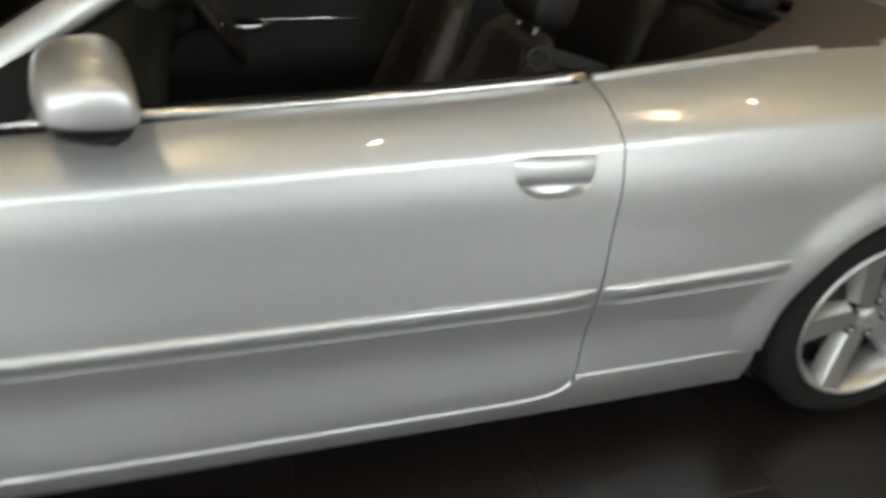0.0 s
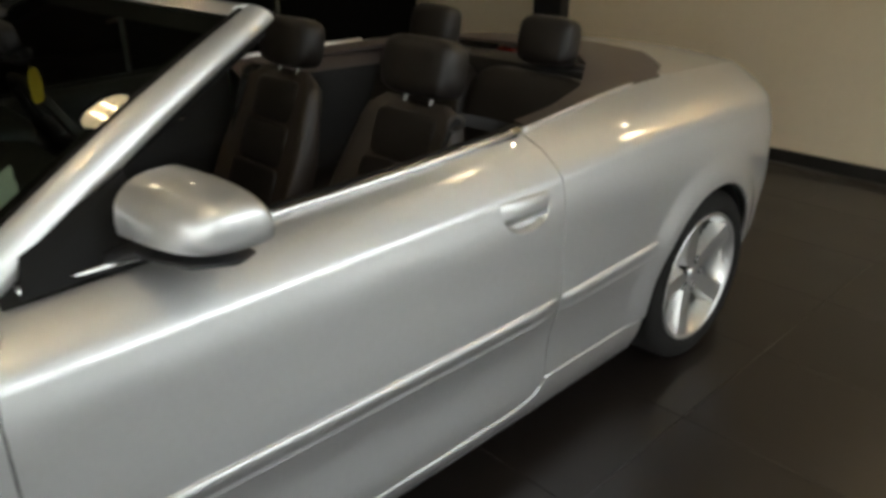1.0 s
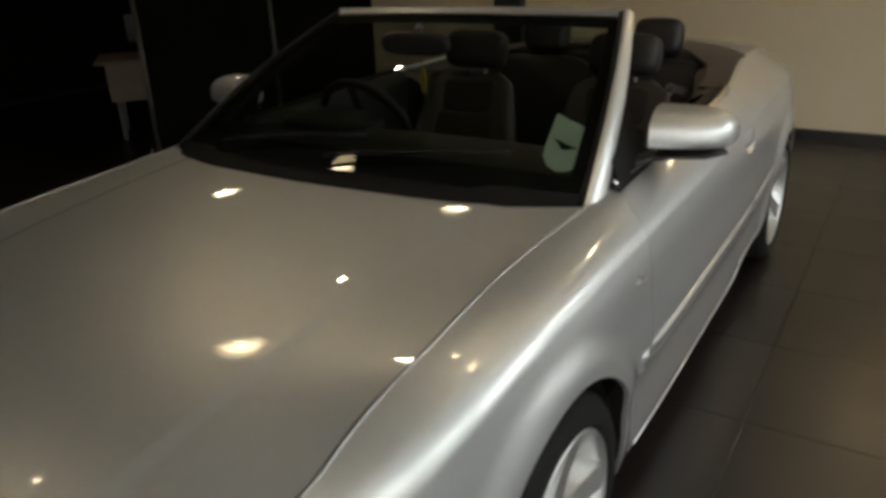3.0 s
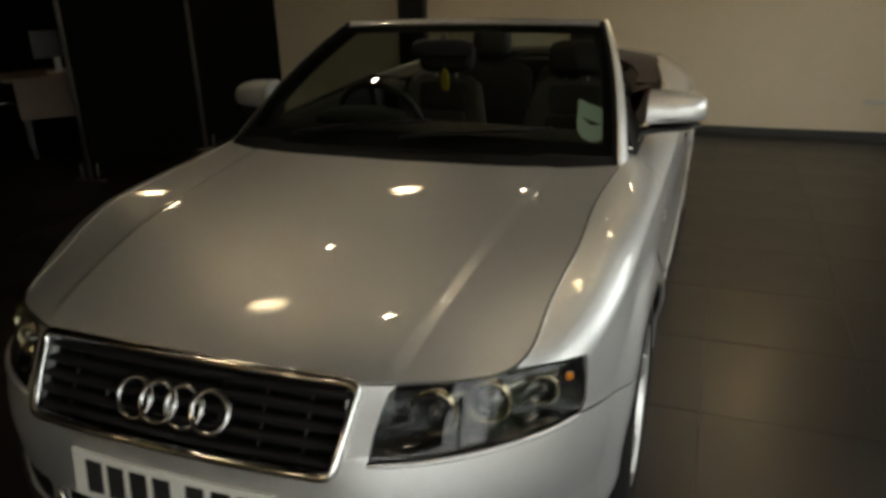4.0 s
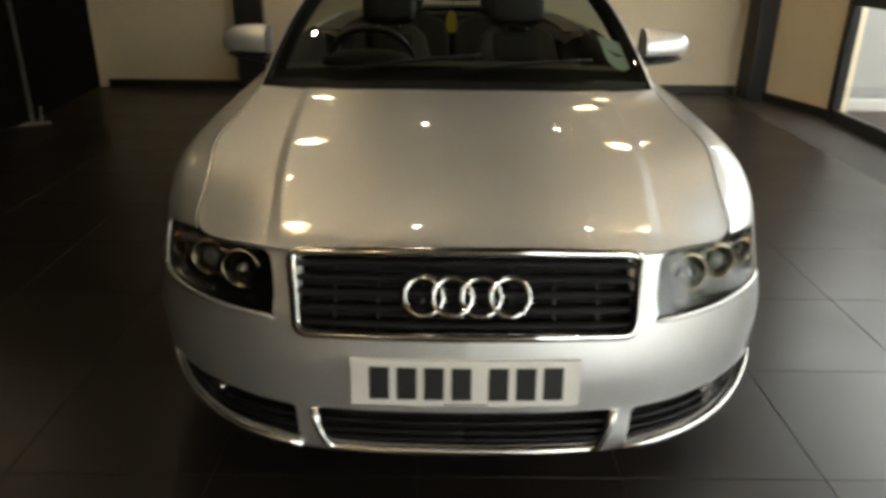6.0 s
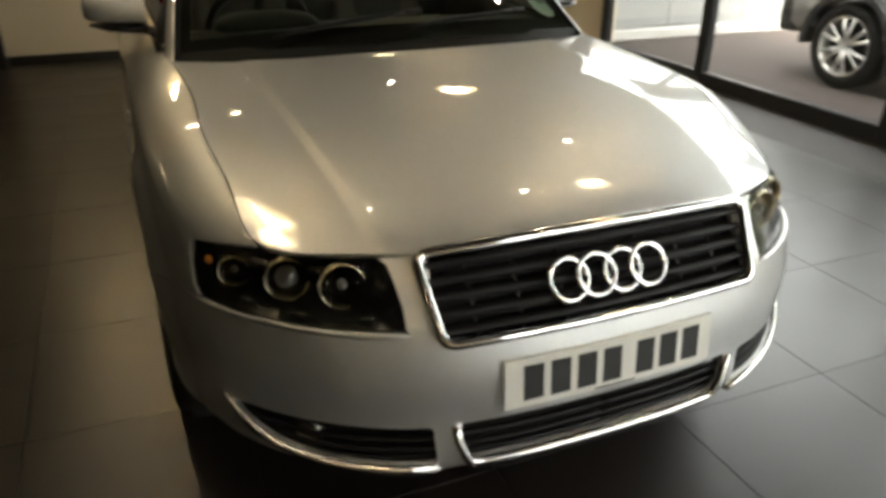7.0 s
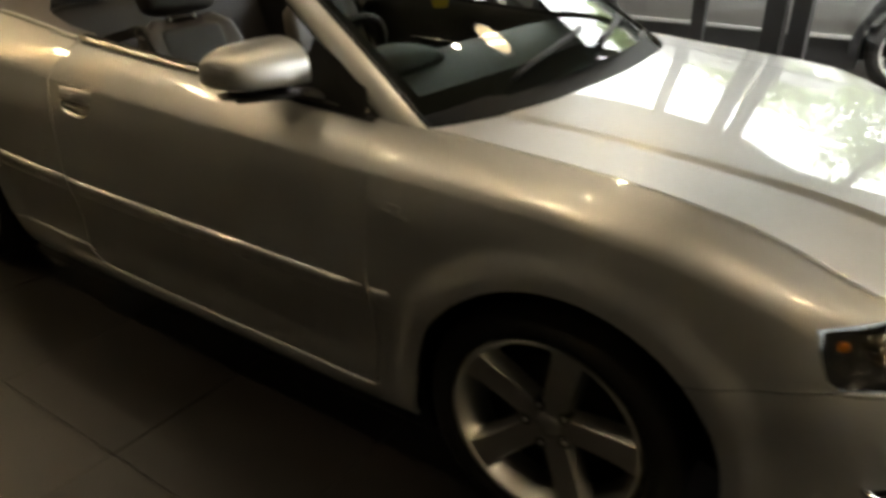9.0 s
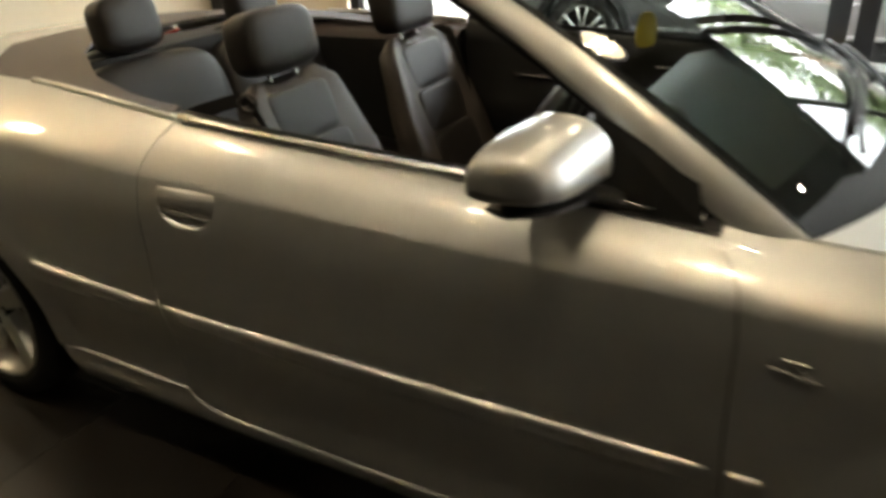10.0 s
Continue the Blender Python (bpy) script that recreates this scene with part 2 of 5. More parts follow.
def soft_line(xs, ys):
    """Shape-keeping cubic (no overshoot) as a function of arrays."""
    xs, ys = np.asarray(xs, float), np.asarray(ys, float)
    h, n = np.diff(xs), len(xs)
    s = np.diff(ys) / h
    g = np.zeros(n)
    for i in range(1, n - 1):
        g[i] = 0 if s[i - 1] * s[i] <= 0 else 3 * (h[i - 1] + h[i]) / ((2 * h[i] + h[i - 1]) / s[i - 1] + (h[i] + 2 * h[i - 1]) / s[i])
    g[0], g[-1] = s[0], s[-1]

    def f(q):
        q = np.clip(np.asarray(q, float), xs[0], xs[-1])
        i = np.clip(np.searchsorted(xs, q) - 1, 0, n - 2)
        t = (q - xs[i]) / h[i]
        return (1 + 2 * t) * (1 - t) ** 2 * ys[i] + t * (1 - t) ** 2 * h[i] * g[i] + t * t * (3 - 2 * t) * ys[i + 1] + t * t * (t - 1) * h[i] * g[i + 1]
    return f


def inside(poly, q):
    x, y = q[:, 0], q[:, 1]
    ok = np.zeros(len(q), bool)
    for (x0, y0), (x1, y1) in zip(poly, np.roll(poly, -1, 0)):
        if y0 != y1:
            ok ^= ((y0 > y) != (y1 > y)) & (x < (x1 - x0) * (y - y0) / (y1 - y0) + x0)
    return ok


def dense(poly, step):
    out = []
    p = [np.asarray(a, float) for a in poly]
    for a, b in zip(p, p[1:] + p[:1]):
        k = max(1, int(np.ceil(np.linalg.norm(b - a) / step)))
        out += [a + (b - a) * i / k for i in range(k)]
    return np.array(out)


def arc(cx, cy, r, a0, a1, n=24):
    return [(cx + r * math.cos(radians(a0 + (a1 - a0) * i / n)), cy + r * math.sin(radians(a0 + (a1 - a0) * i / n))) for i in range(n + 1)]


def rounded(poly, r, n=5):
    """Round the corners of a polygon."""
    out = []
    p = [Vector(a) for a in poly]
    for i in range(len(p)):
        a, b, c = p[i - 1], p[i], p[(i + 1) % len(p)]
        ra = min(r, 0.45 * (a - b).length, 0.45 * (c - b).length)
        s, e = b + (a - b).normalized() * ra, b + (c - b).normalized() * ra
        for k in range(n + 1):
            t = k / n
            q = s * (1 - t) ** 2 + b * 2 * t * (1 - t) + e * t * t
            out.append((q.x, q.y))
    return out


def sheet_mesh(surf, loops, grid, lip, scale=(1.0, 1.0), lift=0.0):
    """Mesh of a curved surface over a flat outline with holes: loops and grid are points of the surface's two parameters."""
    from_pts = [np.asarray(l) for l in loops]
    pts = list(np.concatenate(from_pts)) + list(grid)
    sc = np.asarray(scale)
    edges, k = [], 0
    for l in from_pts:
        n = len(l)
        edges += [(k + i, k + (i + 1) % n) for i in range(n)]
        k += n
    res = delaunay_2d_cdt([Vector(p * sc) for p in pts], edges, [], 0, 1e-6)
    q = np.array([tuple(v) for v in res[0]]) / sc
    tri = np.array([f for f in res[2] if len(f) == 3])
    c = q[tri].mean(1)
    keep = np.zeros(len(c), bool)
    for l in from_pts:
        keep ^= inside(l, c)
    tri = tri[keep]
    co, nr = surf(q)
    co = co + nr * lift
    # turn faces to the outside
    fn = np.cross(co[tri[:, 1]] - co[tri[:, 0]], co[tri[:, 2]] - co[tri[:, 0]])
    flip = (fn * nr[tri[:, 0]]).sum(1) < 0
    tri[flip] = tri[flip][:, ::-1]
    verts, norms, faces = [tuple(v) for v in co], [tuple(v) for v in nr], [tuple(int(i) for i in t) for t in tri]
    if lip:
        count = {}
        for t in faces:
            for a, b in zip(t, t[1:] + t[:1]):
                count[(a, b)] = 1
        rim = [(a, b) for a, b in count if (b, a) not in count]
        inner, outer = {}, {}
        for a, b in rim:
            for v in (a, b):
                if v not in inner:
                    outer[v] = len(verts)
                    verts.append(tuple(co[v]))
                    norms.append(None)
                    inner[v] = len(verts)
                    verts.append(tuple(co[v] - nr[v] * lip))
                    norms.append(None)
        for a, b in rim:
            faces.append((outer[b], outer[a], inner[a], inner[b]))
    return verts, norms, faces


def to_mesh(name, data, mirror=False, both=False):
    verts, norms, faces = data
    if mirror or both:
        mv = [(-x, y, z) for x, y, z in verts]
        mn = [None if n is None else (-n[0], n[1], n[2]) for n in norms]
        mf = [f[::-1] for f in faces]
        if both:
            k = len(verts)
            verts, norms, faces = verts + mv, norms + mn, faces + [tuple(i + k for i in f) for f in mf]
        else:
            verts, norms, faces = mv, mn, mf
    me = bpy.data.meshes.new(name)
    me.from_pydata(verts, [], faces)
    me.polygons.foreach_set("use_smooth", [True] * len(faces))
    me.update()
    auto = [tuple(v.normal) for v in me.vertices]
    me.normals_split_custom_set_from_vertices([a if n is None else n for n, a in zip(norms, auto)])
    return me


# ---- the car's skin: one surface round the car, u along it (metres, u = y on the flank), z up ----
BASE_U = [-1.475, -1.215, -1.02, -0.755, -0.51, -0.30, 0, 0.44, 1.2, 1.8, 2.35, 2.65, 3.0, 3.3, 3.58, 3.8, 4.1, 4.38]
BASE_X = [0, 0.26, 0.45, 0.67, 0.81, 0.865, 0.887, 0.896, 0.90, 0.897, 0.888, 0.884, 0.858, 0.795, 0.665, 0.51, 0.26, 0]
BASE_Y = [-0.915, -0.903, -0.86, -0.71, -0.505, -0.30, 0, 0.44, 1.2, 1.8, 2.35, 2.65, 3.0, 3.28, 3.475, 3.555, 3.595, 3.605]
base_x, base_y = nat_spline(BASE_U, BASE_X), nat_spline(BASE_U, BASE_Y)
KEY_U = [-1.475, -1.02, -0.85, -0.68, -0.51, -0.25, 0, 0.44, 1.2, 1.8, 2.42, 2.65, 3.3, 4.38]
LINES = [  # (offset from the base outline, height) at each key, from the sill up to belt and bonnet gap
    ([-.12, -.12, -0.116, -.11, -.10, -.08, -.08, -.07, -.07, -.07, -.07, -.07, -.08, -.10], [.20, .20, 0.199, .20, .20, .18, .16, .15, .15, .15, .15, .15, .18, .22]),
    ([-.016, -.010, -0.004, -.002, -.008, -.022, -.03, -.028, -.028, -.028, -.03, -.03, -.03, -.03], [.285, .285, 0.2858, .285, .28, .265, .255, .245, .245, .25, .26, .27, .29, .30]),
    ([.000, .005, 0.0108, .014, .010, -.004, -.012, -.022, -.024, -.022, -.014, -.012, -.01, -.01], [.39, .39, 0.392, .395, .40, .41, .41, .41, .41, .41, .41, .41, .42, .42]),
    ([.006, .010, 0.0163, .020, .016, .004, 0, 0, 0, 0, 0, 0, 0, 0], [.50, .50, 0.502, .505, .51, .52, .525, .53, .53, .53, .53, .53, .52, .52]),
    ([-.004, -.012, -0.0078, -.004, -.004, -.002, -.003, -.004, -.004, -.004, -.003, -.002, -.004, -.008], [.600, .626, 0.6286, .623, .614, .64, .665, .68, .69, .69, .69, .69, .67, .63]),
    ([-.028, -.036, -0.029, -.020, -.015, -.015, -.016, -.017, -.016, -.016, -.017, -.017, -.020, -.025], [.645, .668, 0.67, .664, .662, .745, .788, .804, .818, .826, .831, .828, .80, .735]),
    ([-.058, -.062, -0.0497, -.036, -.028, -.024, -.026, -.027, -.026, -.028, -.033, -.034, -.037, -.040], [.70, .708, 0.706, .702, .712, .788, .824, .842, .863, .877, .888, .886, .858, .79]),
    ([-.078, -.078, -0.064, -.048, -.050, -.047, -.049, -.050, -.049, -.049, -.052, -.053, -.056, -.052], [.735, .732, 0.7295, .726, .744, .815, .851, .869, .890, .904, .915, .913, .886, .825]),
    ([-.10, -.092, -0.078, -.064, -.122, -.150, -.168, -.157, -.130, -.138, -.205, -.215, -.20, -.08], [.778, .757, 0.7535, .750, .798, .872, .898, .924, .958, .988, 1.012, 1.012, .985, .93]),
]
KN = [0, 0.09, 0.21, 0.32, 0.48, 0.61, 0.655, 0.695, 0.80]


# the shoulder: a crisp ridge on line 6, a bright face above it, then a full crown up to the belt
for k in range(4, len(KEY_U)):
    full = float(np.interp(KEY_U[k], [0, 1.0, 1.4], [1, 0.5, 0.3]))
    LINES[7][0][k] += 0.0055 * full
    LINES[7][1][k] += 0.003 * full
FULL = [0, 0, 0, .001, .004, .009, .010, .010, .009, .008, .006, .006, .005, .003]
POLY = [LINES[4], LINES[5], LINES[6], LINES[7], ([(a + b) / 2 for a, b in zip(LINES[7][0], LINES[8][0])], [(a + b) / 2 + f for a, b, f in zip(LINES[7][1], LINES[8][1], FULL)]), LINES[8]]
POLY_V = [KN[4], KN[5], KN[6], KN[7], (KN[7] + KN[8]) / 2, KN[8]]


def shoulder(v):
    """Offsets and heights along the shoulder's outline, its corners rounded off."""
    h = float(np.interp(v, [0.61, 0.63, 0.648, 0.662, 0.69, 0.80], [0.0, 0.012, 0.007, 0.007, 0.03, 0.03]))
    at = v + np.linspace(-h, h, 31)
    both = []
    for c in (0, 1):
        p = np.array([line[c] for line in POLY])
        p = np.vstack([p, 2 * p[-1] - p[-2]])
        both.append([float(np.mean(np.interp(at, POLY_V + [2 * POLY_V[-1] - POLY_V[-2]], p[:, k]))) for k in range(len(KEY_U))])
    return tuple(both)


UPPER = [0.6275, 0.64, 0.648, 0.655, 0.662, 0.672, 0.685, 0.70, 0.72, 0.74, 0.76, 0.78]
LINES[6:] = [shoulder(v) for v in UPPER] + [LINES[8]]
KN[6:] = UPPER + [KN[8]]
OFF = [nat_spline(KEY_U, a) for a, _ in LINES]
HGT = [nat_spline(KEY_U, b) for _, b in LINES]
KN = np.array(KN)
NK = len(LINES)
VTOP = float(KN[-1])
KH = np.diff(KN)
SPL = np.eye(NK)
RHS = np.zeros((NK, NK))
for i in range(1, NK - 1):
    SPL[i, i - 1:i + 2] = KH[i - 1], 2 * (KH[i - 1] + KH[i]), KH[i]
    RHS[i, i - 1:i + 2] = 6 / KH[i - 1], -6 / KH[i - 1] - 6 / KH[i], 6 / KH[i]
SPL = np.linalg.solve(SPL, RHS)
WHEELS = ((0.0, 0.318), (2.672, 0.316))


def skin_raw(u, v):
    o = np.stack([f(u) for f in OFF], 1)
    z = np.stack([f(u) for f in HGT], 1)
    i = np.clip(np.searchsorted(KN, v) - 1, 0, NK - 2)
    d = KH[i]
    b = (v - KN[i]) / d
    a, r = 1 - b, np.arange(len(u))
    out = []
    for k in (o, z):
        m = k @ SPL.T
        out.append(a * k[r, i] + b * k[r, i + 1] + ((a ** 3 - a) * m[r, i] + (b ** 3 - b) * m[r, i + 1]) * d * d / 6)
    off, h = out
    for wy, wz in WHEELS:  # flared wheel arches
        d = np.hypot(u - wy, h - wz)
        q = np.clip((0.475 - d) / (0.085 if wy < 1 else 0.11), 0, 1)
        off = off + (0.019 if wy < 1 else 0.015) * q * q * (3 - 2 * q) * np.clip((0.86 - h) / 0.12, 0, 1) * np.clip((h - 0.16) / 0.2, 0, 1)
    e = 1e-3
    tx, ty = base_x(u + e) - base_x(u - e), base_y(u + e) - base_y(u - e)
    ln = np.hypot(tx, ty)
    return np.stack([base_x(u) + ty / ln * off, base_y(u) - tx / ln * off, h], 1)


def skin(q):
    u, v = q[:, 0], q[:, 1]
    e = 2e-3
    p = skin_raw(u, v)
    du = skin_raw(u + e, v) - skin_raw(u - e, v)
    hi, lo = np.minimum(v + e, VTOP), np.maximum(v - e, 0)
    dv = skin_raw(u, hi) - skin_raw(u, lo)
    n = np.cross(du, dv)
    return p, n / np.linalg.norm(n, axis=1)[:, None]


def to_v(q):
    """(u, z) to (u, v)."""
    q = np.asarray(q, float)
    vs = np.linspace(0, VTOP, 141)
    out = np.empty(len(q))
    for k, (u, z) in enumerate(q):
        h = skin_raw(np.full(141, u), vs)[:, 2]
        out[k] = np.interp(z, np.maximum.accumulate(h) + np.arange(141) * 1e-9, vs)
    return np.stack([q[:, 0], out], 1)


def top_z(u):
    return float(HGT[-1](u))


def skin_point(u, z, lift=0.0):
    p, n = skin(to_v([(u, z)]))
    return Vector(p[0] + n[0] * lift), Vector(n[0])


def skin_panel(outline, holes=(), step=0.02, lip=0.012, lift=0.0):
    loops = [to_v(dense(o, step)) for o in (outline, *holes)]
    lo, hi = loops[0].min(0), loops[0].max(0)
    us = np.arange(math.ceil(lo[0] / 0.025) * 0.025, hi[0], 0.025)
    vs = np.arange(math.ceil(lo[1] / 0.014) * 0.014, hi[1], 0.014)
    vs = np.concatenate([vs[np.abs(vs - 0.655) > 0.012], [v for v in (0.641, 0.650, 0.655, 0.660, 0.669) if lo[1] < v < hi[1]]])
    g = np.array([(u, v) for u in us for v in vs])
    ok = inside(loops[0], g)
    for l in loops[1:]:
        ok &= ~inside(l, g)
    far = np.array([min(np.min(np.hypot(l[:, 0] - a, l[:, 1] - b)) for l in loops) > 0.006 for a, b in g])
    return sheet_mesh(skin, loops, g[ok & far], lip, (1.0, 1.0), lift)


def top_edge(u0, u1, n=24, drop=0.0):
    return [(u, top_z(u) - drop) for u in np.linspace(u0, u1, n)]


car = thing("convertible_car", "silver convertible car with its roof folded down on tiles", "car")


def both_sides(name, data, material=None, label=""):
    a = link(name, to_mesh(name, data), material or PAINT, car, label)
    b = link(name, to_mesh(name, data, mirror=True), material or PAINT, car, label)
    return a, b


G = 0.0018
ARCH = 0.370
ARCH_R = 0.354
FY, FZ = WHEELS[0]
RY, RZ = WHEELS[1]
# front wing
SHUT_F = [(0.585, 0.925), (0.545, 0.897), (0.523, 0.868), (0.513, 0.80), (0.511, 0.70), (0.508, 0.60), (0.500, 0.50), (0.500, 0.38), (0.508, 0.27)]
SHUT_R = [(1.785, 0.985), (1.812, 0.948), (1.826, 0.91), (1.832, 0.87), (1.830, 0.78), (1.820, 0.66), (1.812, 0.55), (1.806, 0.43), (1.800, 0.31)]
wing = [(-0.53, 0.614 + G)] + [(-0.36, 0.590 + G), (-0.268, 0.578 + G)] + [p for p in arc(FY, FZ, ARCH, 135, 2, 40)] + \
       [(0.378, 0.28), (0.392, 0.22), (0.40, 0.185), (0.50, 0.185)] + [(a - G, b) for a, b in SHUT_F[::-1]] + \
       [(0.583 - G, top_z(0.583))] + top_edge(0.5, -0.66, 44) + [(-0.672, 0.7485), (-0.60, 0.7405), (-0.53, 0.7318), (-0.474, 0.725), (-0.483, 0.69), (-0.504, 0.634)]
both_sides("front_wing", skin_panel(wing))
# door
HANDLE = rounded([(1.588, 0.869), (1.766, 0.866), (1.768, 0.83), (1.752, 0.796), (1.715, 0.781), (1.645, 0.781), (1.606, 0.803), (1.592, 0.84)], 0.02)
door_out = [(a + G, b) for a, b in SHUT_F[1:]] + [(0.52, 0.240), (1.66, 0.238), (1.74, 0.246), (1.785, 0.268)] + [(a - G, b) for a, b in SHUT_R[::-1][:-1]] + [(1.783 - G, top_z(1.783))]
door_out += top_edge(1.76, 0.60, 30) + [(0.585 + G, top_z(0.585))]
doors = both_sides("door", skin_panel(door_out, [HANDLE]))
# sill
sill = [(0.405, 0.153), (2.33, 0.153), (2.31, 0.25), (2.305, 0.290), (1.82, 0.292), (1.795, 0.278), (1.745, 0.244 - 2 * G), (1.66, 0.236 - 2 * G), (0.52, 0.238 - 2 * G), (0.505, 0.25), (0.502, 0.183), (0.40, 0.183)]
both_sides("side_sill", skin_panel(sill))
# rear quarter
quarter = [(1.787 + G, top_z(1.787))] + [(a + G, b) for a, b in SHUT_R[1:]] + [(1.80, 0.297), (2.302, 0.295)] + \
          [p for p in arc(RY, RZ, ARCH_R, 184, 42, 40)] + [(3.02, 0.585), (3.25, 0.595), (3.365, 0.60), (3.355, 0.68), (3.345, 0.86), (3.38, 0.905), (3.39, top_z(3.39))] + top_edge(3.37, 1.80, 60)
both_sides("rear_quarter", skin_panel(quarter))
# rear bumper and tail lamps and rear panel
rear_b = [p for p in arc(RY, RZ, ARCH_R, 41, -16, 20)] + [(3.05, 0.215), (3.6, 0.23), (4.38, 0.24), (4.38, 0.62), (3.6, 0.605), (3.25, 0.593), (3.02, 0.583)]
link("rear_bumper", to_mesh("rear_bumper", skin_panel(rear_b), both=True), PAINT, car)
both_sides("tail_lamp", skin_panel(rounded([(3.372, 0.62), (3.80, 0.63), (3.80, 0.80), (3.392, 0.896), (3.353, 0.86), (3.363, 0.68)], 0.02)), RED, "red tail lamp")
rear_p = [(3.81, 0.625), (4.38, 0.625), (4.38, top_z(4.38))] + top_edge(4.3, 3.40, 20) + [(3.40, 0.905), (3.81, 0.805)]
link("boot_panel", to_mesh("boot_panel", skin_panel(rear_p), both=True), PAINT, car)

# front bumper with its three lower openings
SIDE_HOLE = rounded([(-1.075, 0.409), (-0.85, 0.413), (-0.67, 0.408), (-0.622, 0.402), (-0.655, 0.374), (-0.74, 0.342), (-0.85, 0.320), (-1.0, 0.309), (-1.085, 0.306)], 0.014)
bump = [(-1.475, 0.412), (-1.16, 0.412), (-1.125, 0.41), (-1.14, 0.34), (-1.155, 0.312), (-1.475, 0.306), (-1.475, 0.205), (-1.0, 0.205), (-0.5, 0.205), (-0.41, 0.205), (-0.395, 0.25)] + \
       [p for p in arc(FY, FZ, ARCH, 183, 136, 24)] + [(-0.36, 0.590 - G), (-0.53, 0.612 - G), (-0.76, 0.621), (-1.034, 0.622), (-1.024, 0.634), (-1.014, 0.673), (-0.994, 0.714), (-0.974, 0.743), (-0.952, 0.7535), (-1.070, 0.757), (-1.084, 0.66), (-1.094, 0.612), (-1.3, 0.604), (-1.475, 0.600)]
link("front_bumper", to_mesh("front_bumper", skin_panel(bump, [SIDE_HOLE]), both=True), PAINT, car)

# ---- bonnet ----
EDGE_U = np.linspace(-1.475, 0.47, 200)
EDGE = skin_raw(EDGE_U, np.full(200, VTOP))
CORNER = int(np.searchsorted(EDGE_U, -0.68))
FX, FYE, FZE = (np.maximum.accumulate(EDGE[:CORNER + 1, 0]) + np.arange(CORNER + 1) * 1e-6), EDGE[:CORNER + 1, 1], EDGE[:CORNER + 1, 2]
SIDE_Y0 = float(FYE[-1])


def rounded_middle(x, v, x0):
    """The front edge's values with the peak on the centre line rounded off."""
    slope = (np.interp(x0 + 0.02, x, v) - np.interp(x0 - 0.02, x, v)) / 0.04
    return np.where(x < x0, np.interp(x0, x, v) + slope * (x * x - x0 * x0) / (2 * x0), v)


FYE, FZE = rounded_middle(FX, FYE, 0.2), rounded_middle(FX, FZE, 0.3)
mid_rise = nat_spline([0, 0.08, 0.2, 0.4, 0.7, 1.0, 1.3], [0, 0.031, 0.064, 0.103, 0.145, 0.172, 0.188])
side_s = np.maximum.accumulate(EDGE[CORNER:, 1] - SIDE_Y0) + np.arange(len(EDGE) - CORNER) * 1e-7
SIDE_R = EDGE[CORNER:, 2] - EDGE[CORNER, 2]
crease_x = nat_spline([-0.85, -0.5, 0.0, 0.45], [0.425, 0.478, 0.517, 0.548])


def bonnet_raw(x, y):
    ax = np.abs(x)
    s = np.maximum(y - np.interp(ax, FX, FYE), 0)
    t = np.clip(ax / 0.725, 0, 1.02)
    q = np.maximum(t - 0.69, 0) / 0.31
    k = np.clip((y + 0.6) / 0.9, 0, 1)
    k = 0.30 - 0.22 * k * k * (3 - 2 * k)
    w = k * np.minimum(t / 0.69, 1) ** 2 + (1 - k) * (0.80 * q + 0.20 * q * q)
    z = np.interp(ax, FX, FZE) + mid_rise(s) * (1 - w) + np.interp(s, side_s, SIDE_R) * w
    c = crease_x(y)
    # outside the crease the panel falls evenly to its gap
    ex, ez = np.interp(y, EDGE[:, 1], EDGE[:, 0]), np.interp(y, EDGE[:, 1], EDGE[:, 2])
    cs = np.maximum(y - np.interp(c, FX, FYE), 0)
    kc = k * np.minimum(c / 0.725 / 0.69, 1) ** 2 + (1 - k) * 0.8 * np.maximum(c / 0.725 - 0.69, 0) / 0.31
    zc = np.interp(c, FX, FZE) + mid_rise(cs) * (1 - kc) + np.interp(cs, side_s, SIDE_R) * kc
    rr = np.clip((ax - c) / np.maximum(ex - c, 0.03), 0, 1.05)
    near = np.clip((y + 0.66) / 0.2, 0, 1)
    near = near * near * (3 - 2 * near)
    z = np.where(ax > c, z + near * (zc + (ez - zc) * (0.8 * rr + 0.2 * rr * rr) - z), z)
    wd = 0.024 + 0.014 * np.clip(-y - 0.55, 0, 0.3) / 0.3
    t = (ax - c + 0.006) / wd
    r = 0.14
    t = np.where(t < 0.5, (np.sqrt(t * t + r * r / 4) + t) / 2, 1 - (np.sqrt((1 - t) ** 2 + r * r / 4) + (1 - t)) / 2)
    fade = np.clip(s / 0.05, 0, 1)
    flat = np.clip((y + 0.35) / 0.55, 0, 1)  # the step dies away towards the screen
    flat = 0.42 * flat * flat * (3 - 2 * flat)
    step = 0.0068 * np.clip(1 - 0.5 * (1 - ax / c), 0, 1) - 0.0068 * flat * np.exp(-((ax - c) / 0.16) ** 2)
    return np.stack([x, y, z + fade * step * (1 - t)], 1)


def bonnet(q):
    x, y = q[:, 0], q[:, 1]
    e = 2e-3
    n = np.cross(bonnet_raw(x + e, y) - bonnet_raw(x - e, y), bonnet_raw(x, y + e) - bonnet_raw(x, y - e))
    return bonnet_raw(x, y), n / np.linalg.norm(n, axis=1)[:, None]


